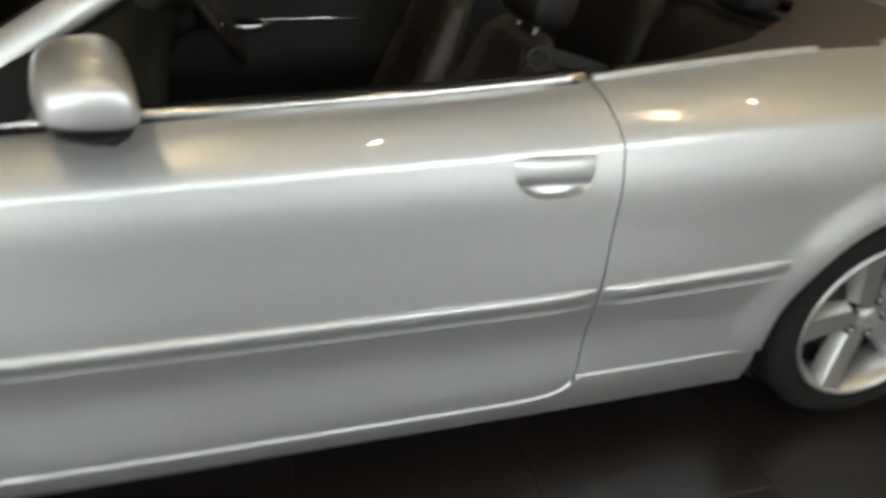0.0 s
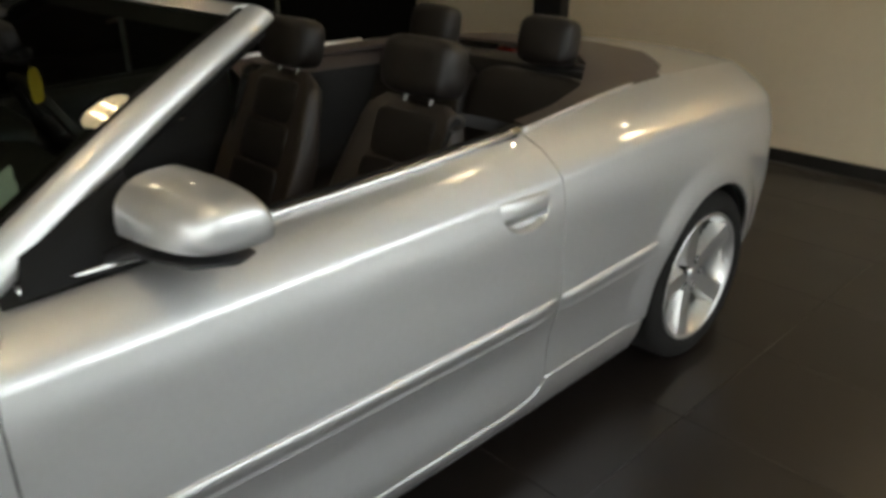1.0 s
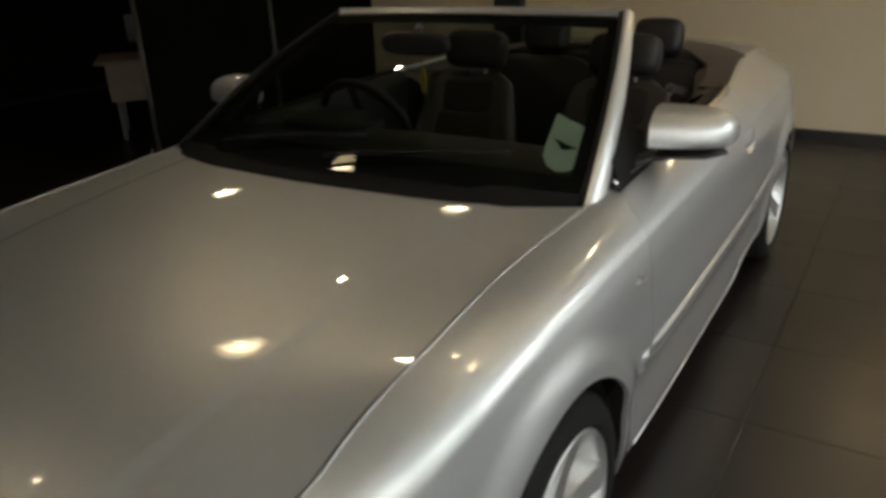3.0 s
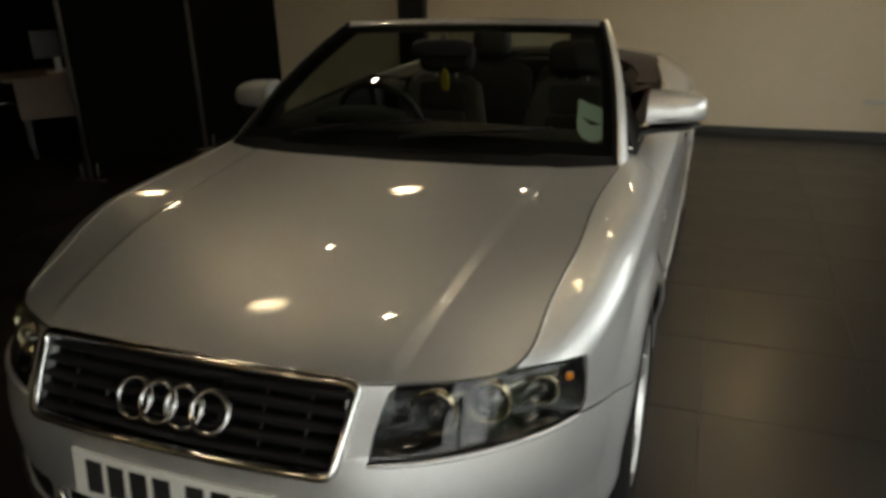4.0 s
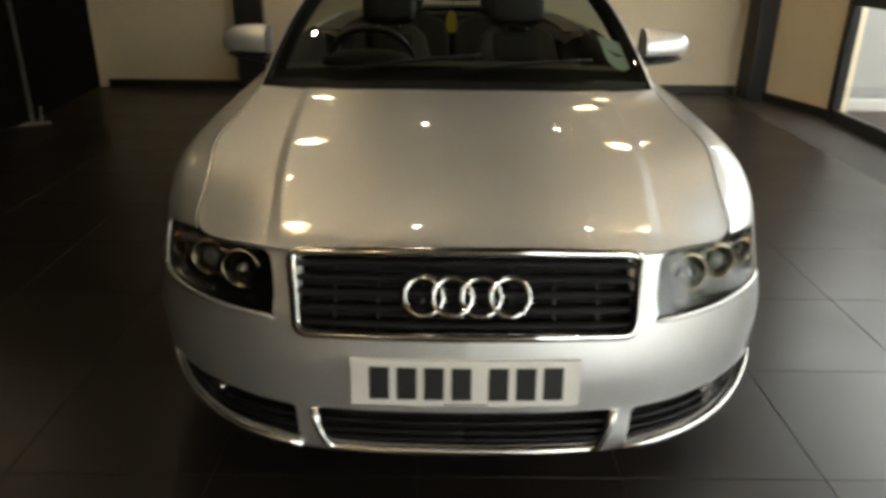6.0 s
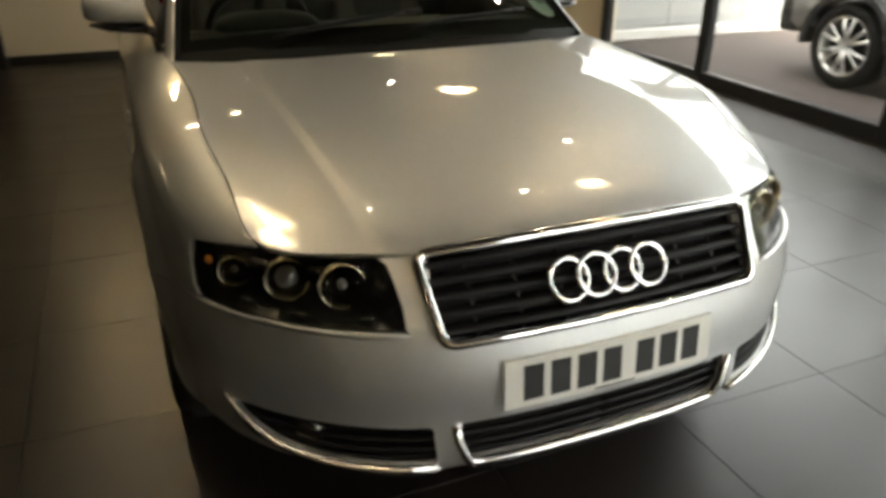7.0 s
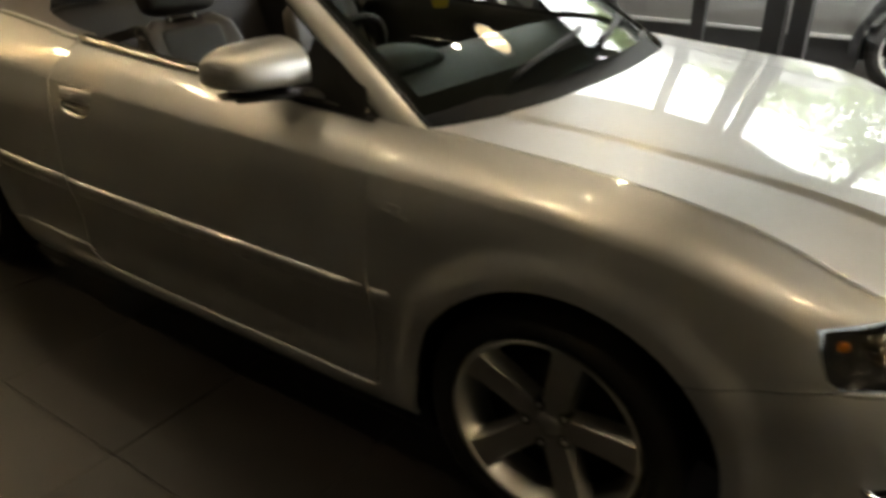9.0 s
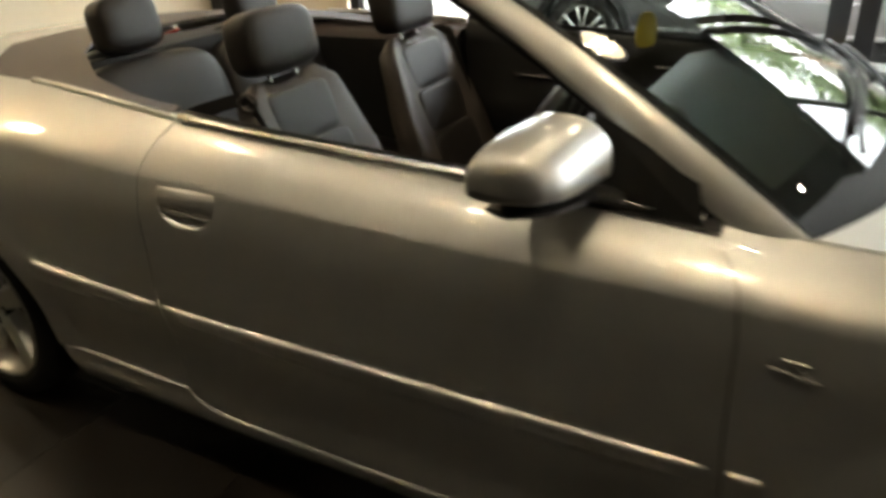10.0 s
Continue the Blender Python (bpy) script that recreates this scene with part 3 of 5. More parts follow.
SCREEN_BASE = nat_spline([-0.74, -0.55, -0.3, 0, 0.3, 0.55, 0.74], [0.447, 0.345, 0.278, 0.252, 0.278, 0.345, 0.447])
half = [(p[0] - 0.0045, p[1] + (0.004 if p[0] < 0.69 else 0)) for p in EDGE if p[1] < 0.44]
out = [(-a, b) for a, b in half[:0:-1]] + half + [(x, float(SCREEN_BASE(x)) - 0.012) for x in np.linspace(0.725, -0.725, 50)]
loop = dense(out, 0.02)
g = [(x, y) for x in np.arange(-0.72, 0.73, 0.015) for y in np.arange(-0.8, 0.45, 0.025)]
g = [p for p in g if not -0.018 < abs(p[0]) - float(crease_x(p[1])) < 0.036]
for y in np.arange(-0.80, 0.45, 0.025):
    wd = 0.024 + 0.014 * min(max(-y - 0.55, 0), 0.3) / 0.3
    for f in (-0.35, -0.1, 0.06, 0.2, 0.5, 0.8, 0.94, 1.1, 1.35):
        g += [(s * (float(crease_x(y)) - 0.006 + f * wd), y) for s in (1, -1)]
g = np.array(g)
g = g[inside(loop, g)]
g = np.array([p for p in g if np.min(np.hypot(loop[:, 0] - p[0], loop[:, 1] - p[1])) > 0.006])
link("bonnet", to_mesh("bonnet", sheet_mesh(bonnet, [loop], g, 0.012)), PAINT, car)

# dark strip standing in for the shade in the gap round the bonnet
for sg in (1, -1):
    bm = bmesh.new()
    tube(bm, [(sg * (p[0] - 0.0035), p[1], p[2] - 0.0062) for p in EDGE[CORNER - 2:-2:3]], 0.0045, 6)
    part("gap_shade", bm, DARK, car)
    # rolled edge of the wing along the gap
    part("wing_edge", tube(bmesh.new(), [(sg * (p[0] + 0.0015), p[1], p[2] - 0.0014) for p in EDGE[CORNER + 4:-2:3]], 0.0026, 8), PAINT, car)

# ---- radiator grille ----
def nose_at(x, t, out=0.0):
    """A place on the nose: x across, t 0 at the grille's lower edge to 1 at its upper edge."""
    y = -0.908 + 0.098 * t + (0.13 + 0.03 * t) * x * x
    z = 0.603 + 0.170 * t - 0.08 * x * x * t
    return Vector((x, y - out * 0.87, z + out * 0.49))


def grille_path():
    corners = [(-0.380, 0.02), (0.380, 0.02), (0.404, 1.0), (-0.404, 1.0)]
    flat = [(a, b / 0.19) for a, b in rounded([(x, t * 0.19) for x, t in corners], 0.028, 6)]
    return [nose_at(a, b, 0.006) for a, b in (tuple(p) for p in dense(flat, 0.03))]


grille = new("radiator_grille")
grille.parent = car
grille["label"] = "black radiator grille in a chrome frame"
part("chrome_frame", tube(bmesh.new(), grille_path(), 0.0115, 10, closed=True, up=(0, -0.87, 0.49)), CHROME, grille)
bm = bmesh.new()
rows = [[bm.verts.new(nose_at(x, t, -0.035)) for x in np.linspace(-0.40, 0.40, 25)] for t in (-0.02, 0.5, 1.02)]
for a, b in zip(rows, rows[1:]):
    for k in range(24):
        bm.faces.new((a[k], a[k + 1], b[k + 1], b[k]))
part("grille_backing", bm, DARK, grille)
for i in range(5):
    t = 0.14 + 0.18 * i
    bm = bmesh.new()
    w = 0.372 + 0.02 * t
    prof = [(-0.028, 0.10), (0.0, 0.045), (0.003, 0.0), (0.0, -0.03), (-0.028, 0.02)]
    rings = [[bm.verts.new(nose_at(x, t + dt, o - 0.002)) for o, dt in prof] for x in np.linspace(-w, w, 25)]
    for a, b in zip(rings, rings[1:]):
        for k in range(5):
            bm.faces.new((a[k], a[(k + 1) % 5], b[(k + 1) % 5], b[k]))
    part("grille_slat", bm, SLAT, grille)
for x in (-0.3, -0.2, -0.1, 0.1, 0.2, 0.3):
    part("grille_upright", tube(bmesh.new(), [nose_at(x, 0.05, -0.018), nose_at(x, 0.97, -0.018)], 0.004, 6), BLACK, grille)
for i in range(4):
    cx = (i - 1.5) * 0.0645
    ring = []
    c = nose_at(cx, 0.48, 0.012)
    for k in range(36):
        a = math.tau * k / 36
        p = nose_at(cx + 0.0435 * math.cos(a), 0.48 + 0.0435 / 0.196 * math.sin(a), 0.012 + 0.002 * (i % 2))
        ring.append(p)
    part("badge_ring", tube(bmesh.new(), ring, 0.0065, 8, closed=True, flat=0.8, up=(0, -0.87, 0.49)), CHROME, grille)

# ---- number plate ----
plate = new("number_plate")
plate.parent = car
plate["label"] = "white number plate with black characters"
TILT = pose(0, -0.9325, 0.501, -6, 0, 0)
bm = bmesh.new()
rows = []
for x in np.linspace(-0.26, 0.26, 17):
    yb = 0.16 * x * x
    rows.append([bm.verts.new(TILT @ Vector((x, yb, -0.0555))), bm.verts.new(TILT @ Vector((x, yb, 0.0555)))])
for a, b in zip(rows, rows[1:]):
    bm.faces.new((a[0], b[0], b[1], a[1]))
r = bmesh.ops.extrude_face_region(bm, geom=bm.faces[:])
for v in [v for v in r["geom"] if isinstance(v, bmesh.types.BMVert)]:
    v.co += Vector((0, 0.008, 0))
bmesh.ops.recalc_face_normals(bm, faces=bm.faces)
part("plate_board", bm, WHITE_PLATE, plate)
for x in (-0.195, -0.133, -0.071, -0.009, 0.075, 0.137, 0.199):
    yb = 0.16 * x * x
    part("printed_bar", boxed(x - 0.0225, x + 0.0225, yb - 0.0015, yb + 0.0015, -0.0395, 0.0395, 0.0, 1, TILT @ pose(0.0, 0, 0)), PRINT, plate)
part("printed_bar", boxed(-0.05, 0.05, -0.0015, 0.0015, -0.052, -0.049, 0.0, 1, TILT), PRINT, plate)

# ---- lower openings of the bumper ----
def low_grille(name, u0, u1, z0, z1, n, parent, mirror=False):
    sg = -1 if mirror else 1
    def at(u, z, d):
        p, nn = skin_point(u, z, d)
        return Vector((p.x * sg, p.y, p.z))
    us = np.linspace(u0, u1, 14)
    bm = bmesh.new()
    a = [bm.verts.new(at(u, z0 - 0.01, -0.05)) for u in us]
    b = [bm.verts.new(at(u, z1 + 0.01, -0.05)) for u in us]
    for k in range(13):
        bm.faces.new((a[k], a[k + 1], b[k + 1], b[k]))
    part("opening_backing", bm, DARK, parent)
    for i in range(n):
        z = z0 + (i + 0.5) * (z1 - z0) / n
        part("grille_slat", tube(bmesh.new(), [at(u, z, -0.022) for u in us], 0.011, 6, flat=0.5), SLAT, parent)


intake = new("lower_intake")
intake.parent = car
intake["label"] = "black slatted lower air intake with chrome lip"
for mir in (False, True):
    low_grille("mid", -1.475, -1.12, 0.306, 0.414, 4, intake, mir)
    low_grille("side", -1.09, -0.62, 0.302, 0.412, 4, intake, mir)
    s = -1 if mir else 1
    lens, nn = skin_point(-0.80, 0.366, -0.020)
    lens.x *= s
    dirn = Vector((nn.x * s, nn.y, nn.z))
    m = Matrix.Translation(lens) @ dirn.to_track_quat("Z", "Y").to_matrix().to_4x4()
    part("fog_lamp", lathe(bmesh.new(), [(0.0, 0.002), (0.02, 0.004), (0.027, 0.0), (0.03, 0.006), (0.034, 0.0), (0.034, -0.03)], m, 24), GUNMETAL, intake)
lip = [skin_point(u, 0.306, 0.004)[0] for u in np.linspace(-1.475, -1.158, 12)]
lip += [skin_point(-1.15, 0.318, 0.004)[0], skin_point(-1.14, 0.341, 0.004)[0], skin_point(-1.128, 0.37, 0.003)[0], skin_point(-1.122, 0.41, 0.002)[0]]
path = [Vector((-p.x, p.y, p.z)) for p in lip[:0:-1]] + lip
part("chrome_lip", tube(bmesh.new(), path, 0.010, 10), BRIGHT, intake)
for s in (1, -1):
    low = [skin_point(u, z, 0.004)[0] for u, z in [(-1.088, 0.299), (-1.0, 0.302), (-0.92, 0.306), (-0.85, 0.313), (-0.79, 0.323), (-0.74, 0.335), (-0.69, 0.353), (-0.65, 0.373), (-0.622, 0.394), (-0.608, 0.412)]]
    part("chrome_lip", tube(bmesh.new(), [Vector((p.x * s, p.y, p.z)) for p in low], [0.0105] * 8 + [0.008, 0.003], 10), BRIGHT, intake)

# ---- headlamps ----
LAMP_OUT = rounded([(-1.020, 0.633), (-0.76, 0.628), (-0.532, 0.620), (-0.508, 0.636), (-0.487, 0.69), (-0.479, 0.721), (-0.535, 0.7275), (-0.60, 0.7365), (-0.69, 0.745), (-0.85, 0.750), (-0.945, 0.750), (-0.970, 0.740), (-0.990, 0.712), (-1.010, 0.672)], 0.010)
lens_data = skin_panel(LAMP_OUT, lip=0.012, lift=-0.003)
lamp_top = soft_line([-1.03, -0.992, -0.85, -0.69, -0.60, -0.535, -0.482], [0.750, 0.750, 0.750, 0.745, 0.7365, 0.7275, 0.720])
lamp_low = soft_line([-1.03, -0.76, -0.532, -0.496], [0.631, 0.627, 0.619, 0.635])
for s in (1, -1):
    lamp = new("headlamp")
    lamp.parent = car
    lamp["label"] = "clear headlamp with dark bezel and round chrome reflectors"
    lens = link("clear_lens", to_mesh("clear_lens", lens_data, mirror=s < 0), LENS, lamp)
    lens.visible_shadow = False
    def at(u, z, d):
        p, nn = skin_point(u, z, d)
        return Vector((p.x * s, p.y, p.z)), Vector((nn.x * s, nn.y, nn.z))
    us = np.linspace(-1.02, -0.488, 52)
    for name, f0, f1, deep, mt in (("lamp_bezel", 0.0, 0.50, 0.035, GLOSSBLACK), ("reflector_plate", 0.50, 1.0, 0.028, GLOSSBLACK)):
        bm = bmesh.new()
        rows = []
        for f in np.linspace(f0, f1, 9):
            row = []
            for k, u in enumerate(us):
                lo, hi = float(lamp_low(u)), float(lamp_top(u))
                edge = min(1.0, 4 * min(k, 51 - k) / 51)
                d = -0.006 - deep * math.sin(math.pi * f) ** 0.7 * edge + (0.007 * math.sin(62 * u) * math.sin(9 * f) if f0 else 0.0) * edge
                row.append(bm.verts.new(at(u, lo + (hi - lo) * f, d)[0]))
            rows.append(row)
        for a, b in zip(rows, rows[1:]):
            for k in range(51):
                bm.faces.new((a[k], a[k + 1], b[k + 1], b[k]) if s > 0 else (a[k], b[k], b[k + 1], a[k + 1]))
        part(name, bm, mt, lamp)
    for u, z, r, kind in ((-0.880, 0.704, 0.046, 0), (-0.752, 0.702, 0.044, 1), (-0.612, 0.690, 0.032, 0)):
        c, nn = at(u, z, -0.017)
        aim = Vector((nn.x * 0.35, -1, 0.12)).normalized()
        m = Matrix.Translation(c) @ aim.to_track_quat("Z", "Y").to_matrix().to_4x4()
        ring = part("reflector_ring", lathe(bmesh.new(), [(r * 1.06, -0.03), (r * 1.06, 0.0), (r, 0.004), (r * 0.93, 0.001), (r * 0.88, -0.010), (r * 0.72, -0.026), (r * 0.4, -0.036), (r * 0.15, -0.040), (0, -0.040)], m, 40), REFLECTOR, lamp)
        part("projector_bulb", blob(bmesh.new(), m @ pose(0, 0, -0.016), r * (0.62 if kind else 0.30), r * (0.62 if kind else 0.30), r * 0.45, 1, 1, 24, 12), LENSBALL, ring)
    c, nn = at(-0.530, 0.694, -0.022)
    part("indicator_bulb", blob(bmesh.new(), Matrix.Translation(c), 0.015, 0.013, 0.012, 1, 1, 16, 8), ORANGE, lamp)
    for u, z, w in ((-0.815, 0.728, 0.018), (-0.680, 0.722, 0.022), (-0.575, 0.712, 0.012), (-0.66, 0.650, 0.014), (-0.94, 0.655, 0.012), (-0.80, 0.648, 0.012)):
        c, nn = at(u, z, -0.014)
        m = Matrix.Translation(c) @ Vector((nn.x, nn.y, 0.35)).to_track_quat("Z", "Y").to_matrix().to_4x4()
        part("reflector_facet", blob(bmesh.new(), m, w, w * 0.45, 0.007, 0.7, 0.8, 16, 8), GUNMETAL, lamp)
    # rolled upper edge of the bumper below the lamp
    led = [skin_point(u, float(lamp_low(u)) - 0.007, 0.0005)[0] for u in np.linspace(-1.03, -0.53, 24)]
    part("bumper_ledge", tube(bmesh.new(), [Vector((p.x * s, p.y, p.z)) for p in led], [0.002] + [0.0065] * 22 + [0.002], 10), PAINT, lamp)

# ---- rub strips, handles, belt trims, badges ----
def side_bar(name, us, zs, prof, material, parent, s, label=""):
    """A moulding on the flank: prof gives (height above the line, proudness)."""
    bm = bmesh.new()
    rings = []
    n = len(us)
    for i, (u, z) in enumerate(zip(us, zs)):
        taper = min(1.0, 0.15 + 0.85 * min(i, n - 1 - i) / 1.5)
        ring = []
        for dz, d in prof:
            p, nn = skin_point(u, z + dz, d * taper - 0.002)
            ring.append(bm.verts.new((p.x * s, p.y, p.z)))
        rings.append(ring)
    for a, b in zip(rings, rings[1:]):
        for k in range(len(prof) - 1):
            bm.faces.new((a[k], b[k], b[k + 1], a[k + 1]) if s > 0 else (a[k], a[k + 1], b[k + 1], b[k]))
    return part(name, bm, material, parent, label)


STRIP = [(-0.034, 0.0), (-0.0335, 0.007), (-0.031, 0.0105), (-0.027, 0.0100), (-0.022, 0.007), (-0.010, 0.0085), (-0.004, 0.0105), (0.008, 0.012), (0.0165, 0.0115), (0.022, 0.007), (0.023, 0.0)]
for s, door in ((1, doors[0]), (-1, doors[1])):
    side_bar("rub_strip", list(np.linspace(0.515, 1.806, 30)), [0.534 + 0.003 * k / 29 for k in range(30)], STRIP, PAINT, car, s)
    side_bar("rub_strip", list(np.linspace(1.817, 2.315, 16)), [0.538 + 0.012 * k / 15 for k in range(16)], STRIP, PAINT, car, s)
    side_bar("rub_strip", list(np.linspace(0.435, 0.499, 5)), [0.534] * 5, STRIP, PAINT, car, s)
    for pts in ([(0.52, .236), (1.2, .2345), (1.64, .2345), (1.70, .238), (1.745, .246), (1.775, .260), (1.792, .278)], [(1.798, .2945), (2.0, .2938), (2.302, .293)]):
        led = [skin_point(u, z, 0.0005)[0] for (a0, b0), (a1, b1) in zip(pts, pts[1:]) for u, z in ((a0 + (a1 - a0) * k / 6, b0 + (b1 - b0) * k / 6) for k in range(6))]
        part("sill_ledge", tube(bmesh.new(), [Vector((p.x * s, p.y, p.z)) for p in led], 0.0045, 8), PAINT, car)
    # handle bowl and grip
    bm = bmesh.new()
    rim = to_v(dense(HANDLE, 0.02))
    ro, rn = skin(rim)
    a = [bm.verts.new((p[0] * s, p[1], p[2])) for p in ro + rn * 0.001]
    cen = ro.mean(0)
    b = [bm.verts.new(((p[0] - 0.015) * s, p[1], p[2])) for p in cen + (ro - cen) * 0.82]
    c = [bm.verts.new(((p[0] - 0.019) * s, p[1], p[2])) for p in cen + (ro - cen) * 0.4]
    for q, w in ((a, b), (b, c)):
        for k in range(len(q)):
            j = (k + 1) % len(q)
            bm.faces.new((q[k], q[j], w[j], w[k]))
    bm.faces.new(c)
    bmesh.ops.recalc_face_normals(bm, faces=bm.faces)
    part("handle_bowl", bm, PAINT, door)
    GR = [(1.588, 0.842), (1.63, 0.842), (1.68, 0.841), (1.74, 0.839), (1.772, 0.838)]
    side_bar("door_handle", [u for u, z in GR], [z for u, z in GR], [(-0.031, -0.010), (-0.030, 0.002), (-0.012, 0.010), (0.010, 0.012), (0.025, 0.008), (0.029, 0.0)], PAINT, door, s)
    # bright belt mouldings
    for u0, u1 in ((0.60, 1.774), (1.794, 2.40)):
        pts = []
        for u in np.linspace(u0, u1, 30):
            p, nn = skin_point(u, top_z(u), 0.0)
            pts.append((p.x * s, p.y, p.z + 0.006))
        if u0 < 1:
            part("belt_moulding", tube(bmesh.new(), pts, 0.0115, 12, flat=0.95), BRIGHT, car, "bright metal belt moulding")
            part("window_seal", tube(bmesh.new(), [(a - 0.017 * s, b, c + 0.004) for a, b, c in pts], 0.011, 8), DARKTRIM, car)
        else:
            part("quarter_edge", tube(bmesh.new(), [(a, b, c - 0.004) for a, b, c in pts], 0.0085, 10), PAINT, car)
    # small wing emblem
    emb = new("wing_emblem")
    emb.parent = car
    emb["label"] = "small chrome wing emblem"
    p, nn = skin_point(0.425, 0.770, 0.002)
    m = Matrix.Translation((p.x * s, p.y, p.z)) @ Vector((nn.x * s, nn.y, nn.z)).to_track_quat("Z", "Y").to_matrix().to_4x4()
    for dx, dy, w, h, a in ((0.0, 0.011, 0.036, 0.009, -4), (-0.022, -0.004, 0.030, 0.005, -4), (0.019, -0.012, 0.036, 0.007, -6), (0.010, 0.001, 0.018, 0.006, -58)):
        part("emblem_bar", boxed(-w / 2, w / 2, -h / 2, h / 2, -0.002, 0.004, 0.001, 1, m @ pose(dx, dy, 0, 0, 0, a)), ALLOY, emb)
    # arch liner
    for wy, wz in WHEELS:
        bm = bmesh.new()
        rings = [[bm.verts.new((x * s, wy + r * math.cos(radians(a)), wz + r * math.sin(radians(a)))) for a in range(-25, 206, 6)] for x, r in ((0.85, 0.372 if wy < 1 else 0.356), (0.80, 0.38 if wy < 1 else 0.365), (0.62, 0.38), (0.62, 0.05))]
        for a, b in zip(rings, rings[1:]):
            for k in range(len(a) - 1):
                bm.faces.new((a[k], a[k + 1], b[k + 1], b[k]))
        part("arch_liner", bm, DARK, car)

# ---- wheels ----
def wheel(x, y, s, turn):
    """x: outer face; s: side."""
    w = new("wheel")
    w.parent = car
    w["label"] = "five-spoke alloy wheel with black tyre"
    m = Matrix.Translation((x * s, y, 0.318)) @ pose(0, 0, 0, 0, 90 * s, 0)
    ty = [(0.238, -0.02), (0.242, -0.006), (0.250, 0.002), (0.266, 0.006), (0.285, 0.004), (0.302, -0.006), (0.312, -0.018), (0.317, -0.03), (0.3175, -0.11), (0.3175, -0.19), (0.308, -0.21), (0.28, -0.222), (0.24, -0.21), (0.23, -0.2)]
    part("tyre", lathe(bmesh.new(), ty, m, 72, closed=True), RUBBER, w, angle=50)
    rim = [(0.240, -0.006), (0.237, 0.0), (0.231, 0.0), (0.226, -0.006), (0.219, -0.03), (0.206, -0.06), (0.205, -0.17), (0.225, -0.2)]
    r = part("rim", lathe(bmesh.new(), rim, m, 72), ALLOY, w)
    part("brake_disc", lathe(bmesh.new(), [(0.0, -0.088), (0.07, -0.088), (0.075, -0.10), (0.145, -0.10), (0.145, -0.12), (0, -0.12)], m, 40), IRON, w)
    part("hub_well", lathe(bmesh.new(), [(0.0, -0.108), (0.204, -0.108), (0.204, -0.14), (0, -0.14)], m, 40), DARK, w)
    for k in range(5):
        a = m @ pose(0, 0, 0, 0, 0, turn + 72 * k)
        bm = bmesh.new()
        secs = []
        for rad, hw, top, deep in ((0.030, 0.036, -0.036, 0.030), (0.075, 0.034, -0.033, 0.040), (0.13, 0.0345, -0.026, 0.046), (0.185, 0.037, -0.016, 0.05), (0.215, 0.041, -0.0095, 0.052), (0.230, 0.047, -0.008, 0.052)):
            secs.append([bm.verts.new(a @ Vector((rad, q * hw, h))) for q, h in ((-1.22, top - deep), (-1, top - 0.009), (-0.88, top - 0.001), (-0.3, top), (0.3, top), (0.88, top - 0.001), (1, top - 0.009), (1.22, top - deep))])
        for p, q in zip(secs, secs[1:]):
            for i in range(8):
                bm.faces.new((p[i], p[(i + 1) % 8], q[(i + 1) % 8], q[i]))
        bm.faces.new(secs[0])
        bm.faces.new(secs[-1])
        bmesh.ops.recalc_face_normals(bm, faces=bm.faces)
        part("spoke", bm, ALLOY, r)
        at = m @ pose(0.056 * math.cos(radians(turn + 36 + 72 * k)), 0.056 * math.sin(radians(turn + 36 + 72 * k)), 0)
        part("bolt_recess", lathe(bmesh.new(), [(0.0, -0.0325), (0.0145, -0.0325), (0.0155, -0.034), (0.0155, -0.06)], at, 16), DARK, r)
        part("wheel_bolt", lathe(bmesh.new(), [(0.0, -0.0295), (0.007, -0.0295), (0.0085, -0.032), (0.0085, -0.06)], at, 12), STEEL, r)
    part("hub_cap", lathe(bmesh.new(), [(0.0, -0.031), (0.024, -0.032), (0.028, -0.036), (0.033, -0.044), (0.058, -0.050), (0.064, -0.07)], m, 36), ALLOY, r)
    return w


wheel(0.886, 0.022, 1, 20)
wheel(0.886, 0.022, -1, 60)
wheel(0.874, 2.680, 1, 54)
wheel(0.874, 2.680, -1, 5)

# ---- windscreen ----
def screen_at(x, t, out=0.0):
    """x as a share of the half width, t 0 at the base to 1 at the header."""
    hw = 0.722 + (0.560 - 0.722) * t + 0.014 * math.sin(math.pi * t)
    X = x * hw
    y0, z0 = 0.325 + 0.128 * x * x, 0.966 - 0.040 * x * x
    y1, z1 = 1.075 + 0.06 * x * x, 1.316 - 0.012 * x * x
    z = z0 + (z1 - z0) * t + 0.022 * math.sin(math.pi * t)
    return Vector((X, y0 + (y1 - y0) * t - out * 0.48, z + out * 0.87))


screen = new("windscreen")
screen.parent = car
screen["label"] = "raked windscreen in a silver frame"
bm = bmesh.new()
rows = [[bm.verts.new(screen_at(x, t)) for x in np.linspace(-0.985, 0.985, 33)] for t in np.linspace(0.0, 0.985, 17)]
for a, b in zip(rows, rows[1:]):
    for k in range(32):
        bm.faces.new((a[k], a[k + 1], b[k + 1], b[k]))
pane = part("glass_pane", bm, WSGLASS, screen)
pane.visible_shadow = False
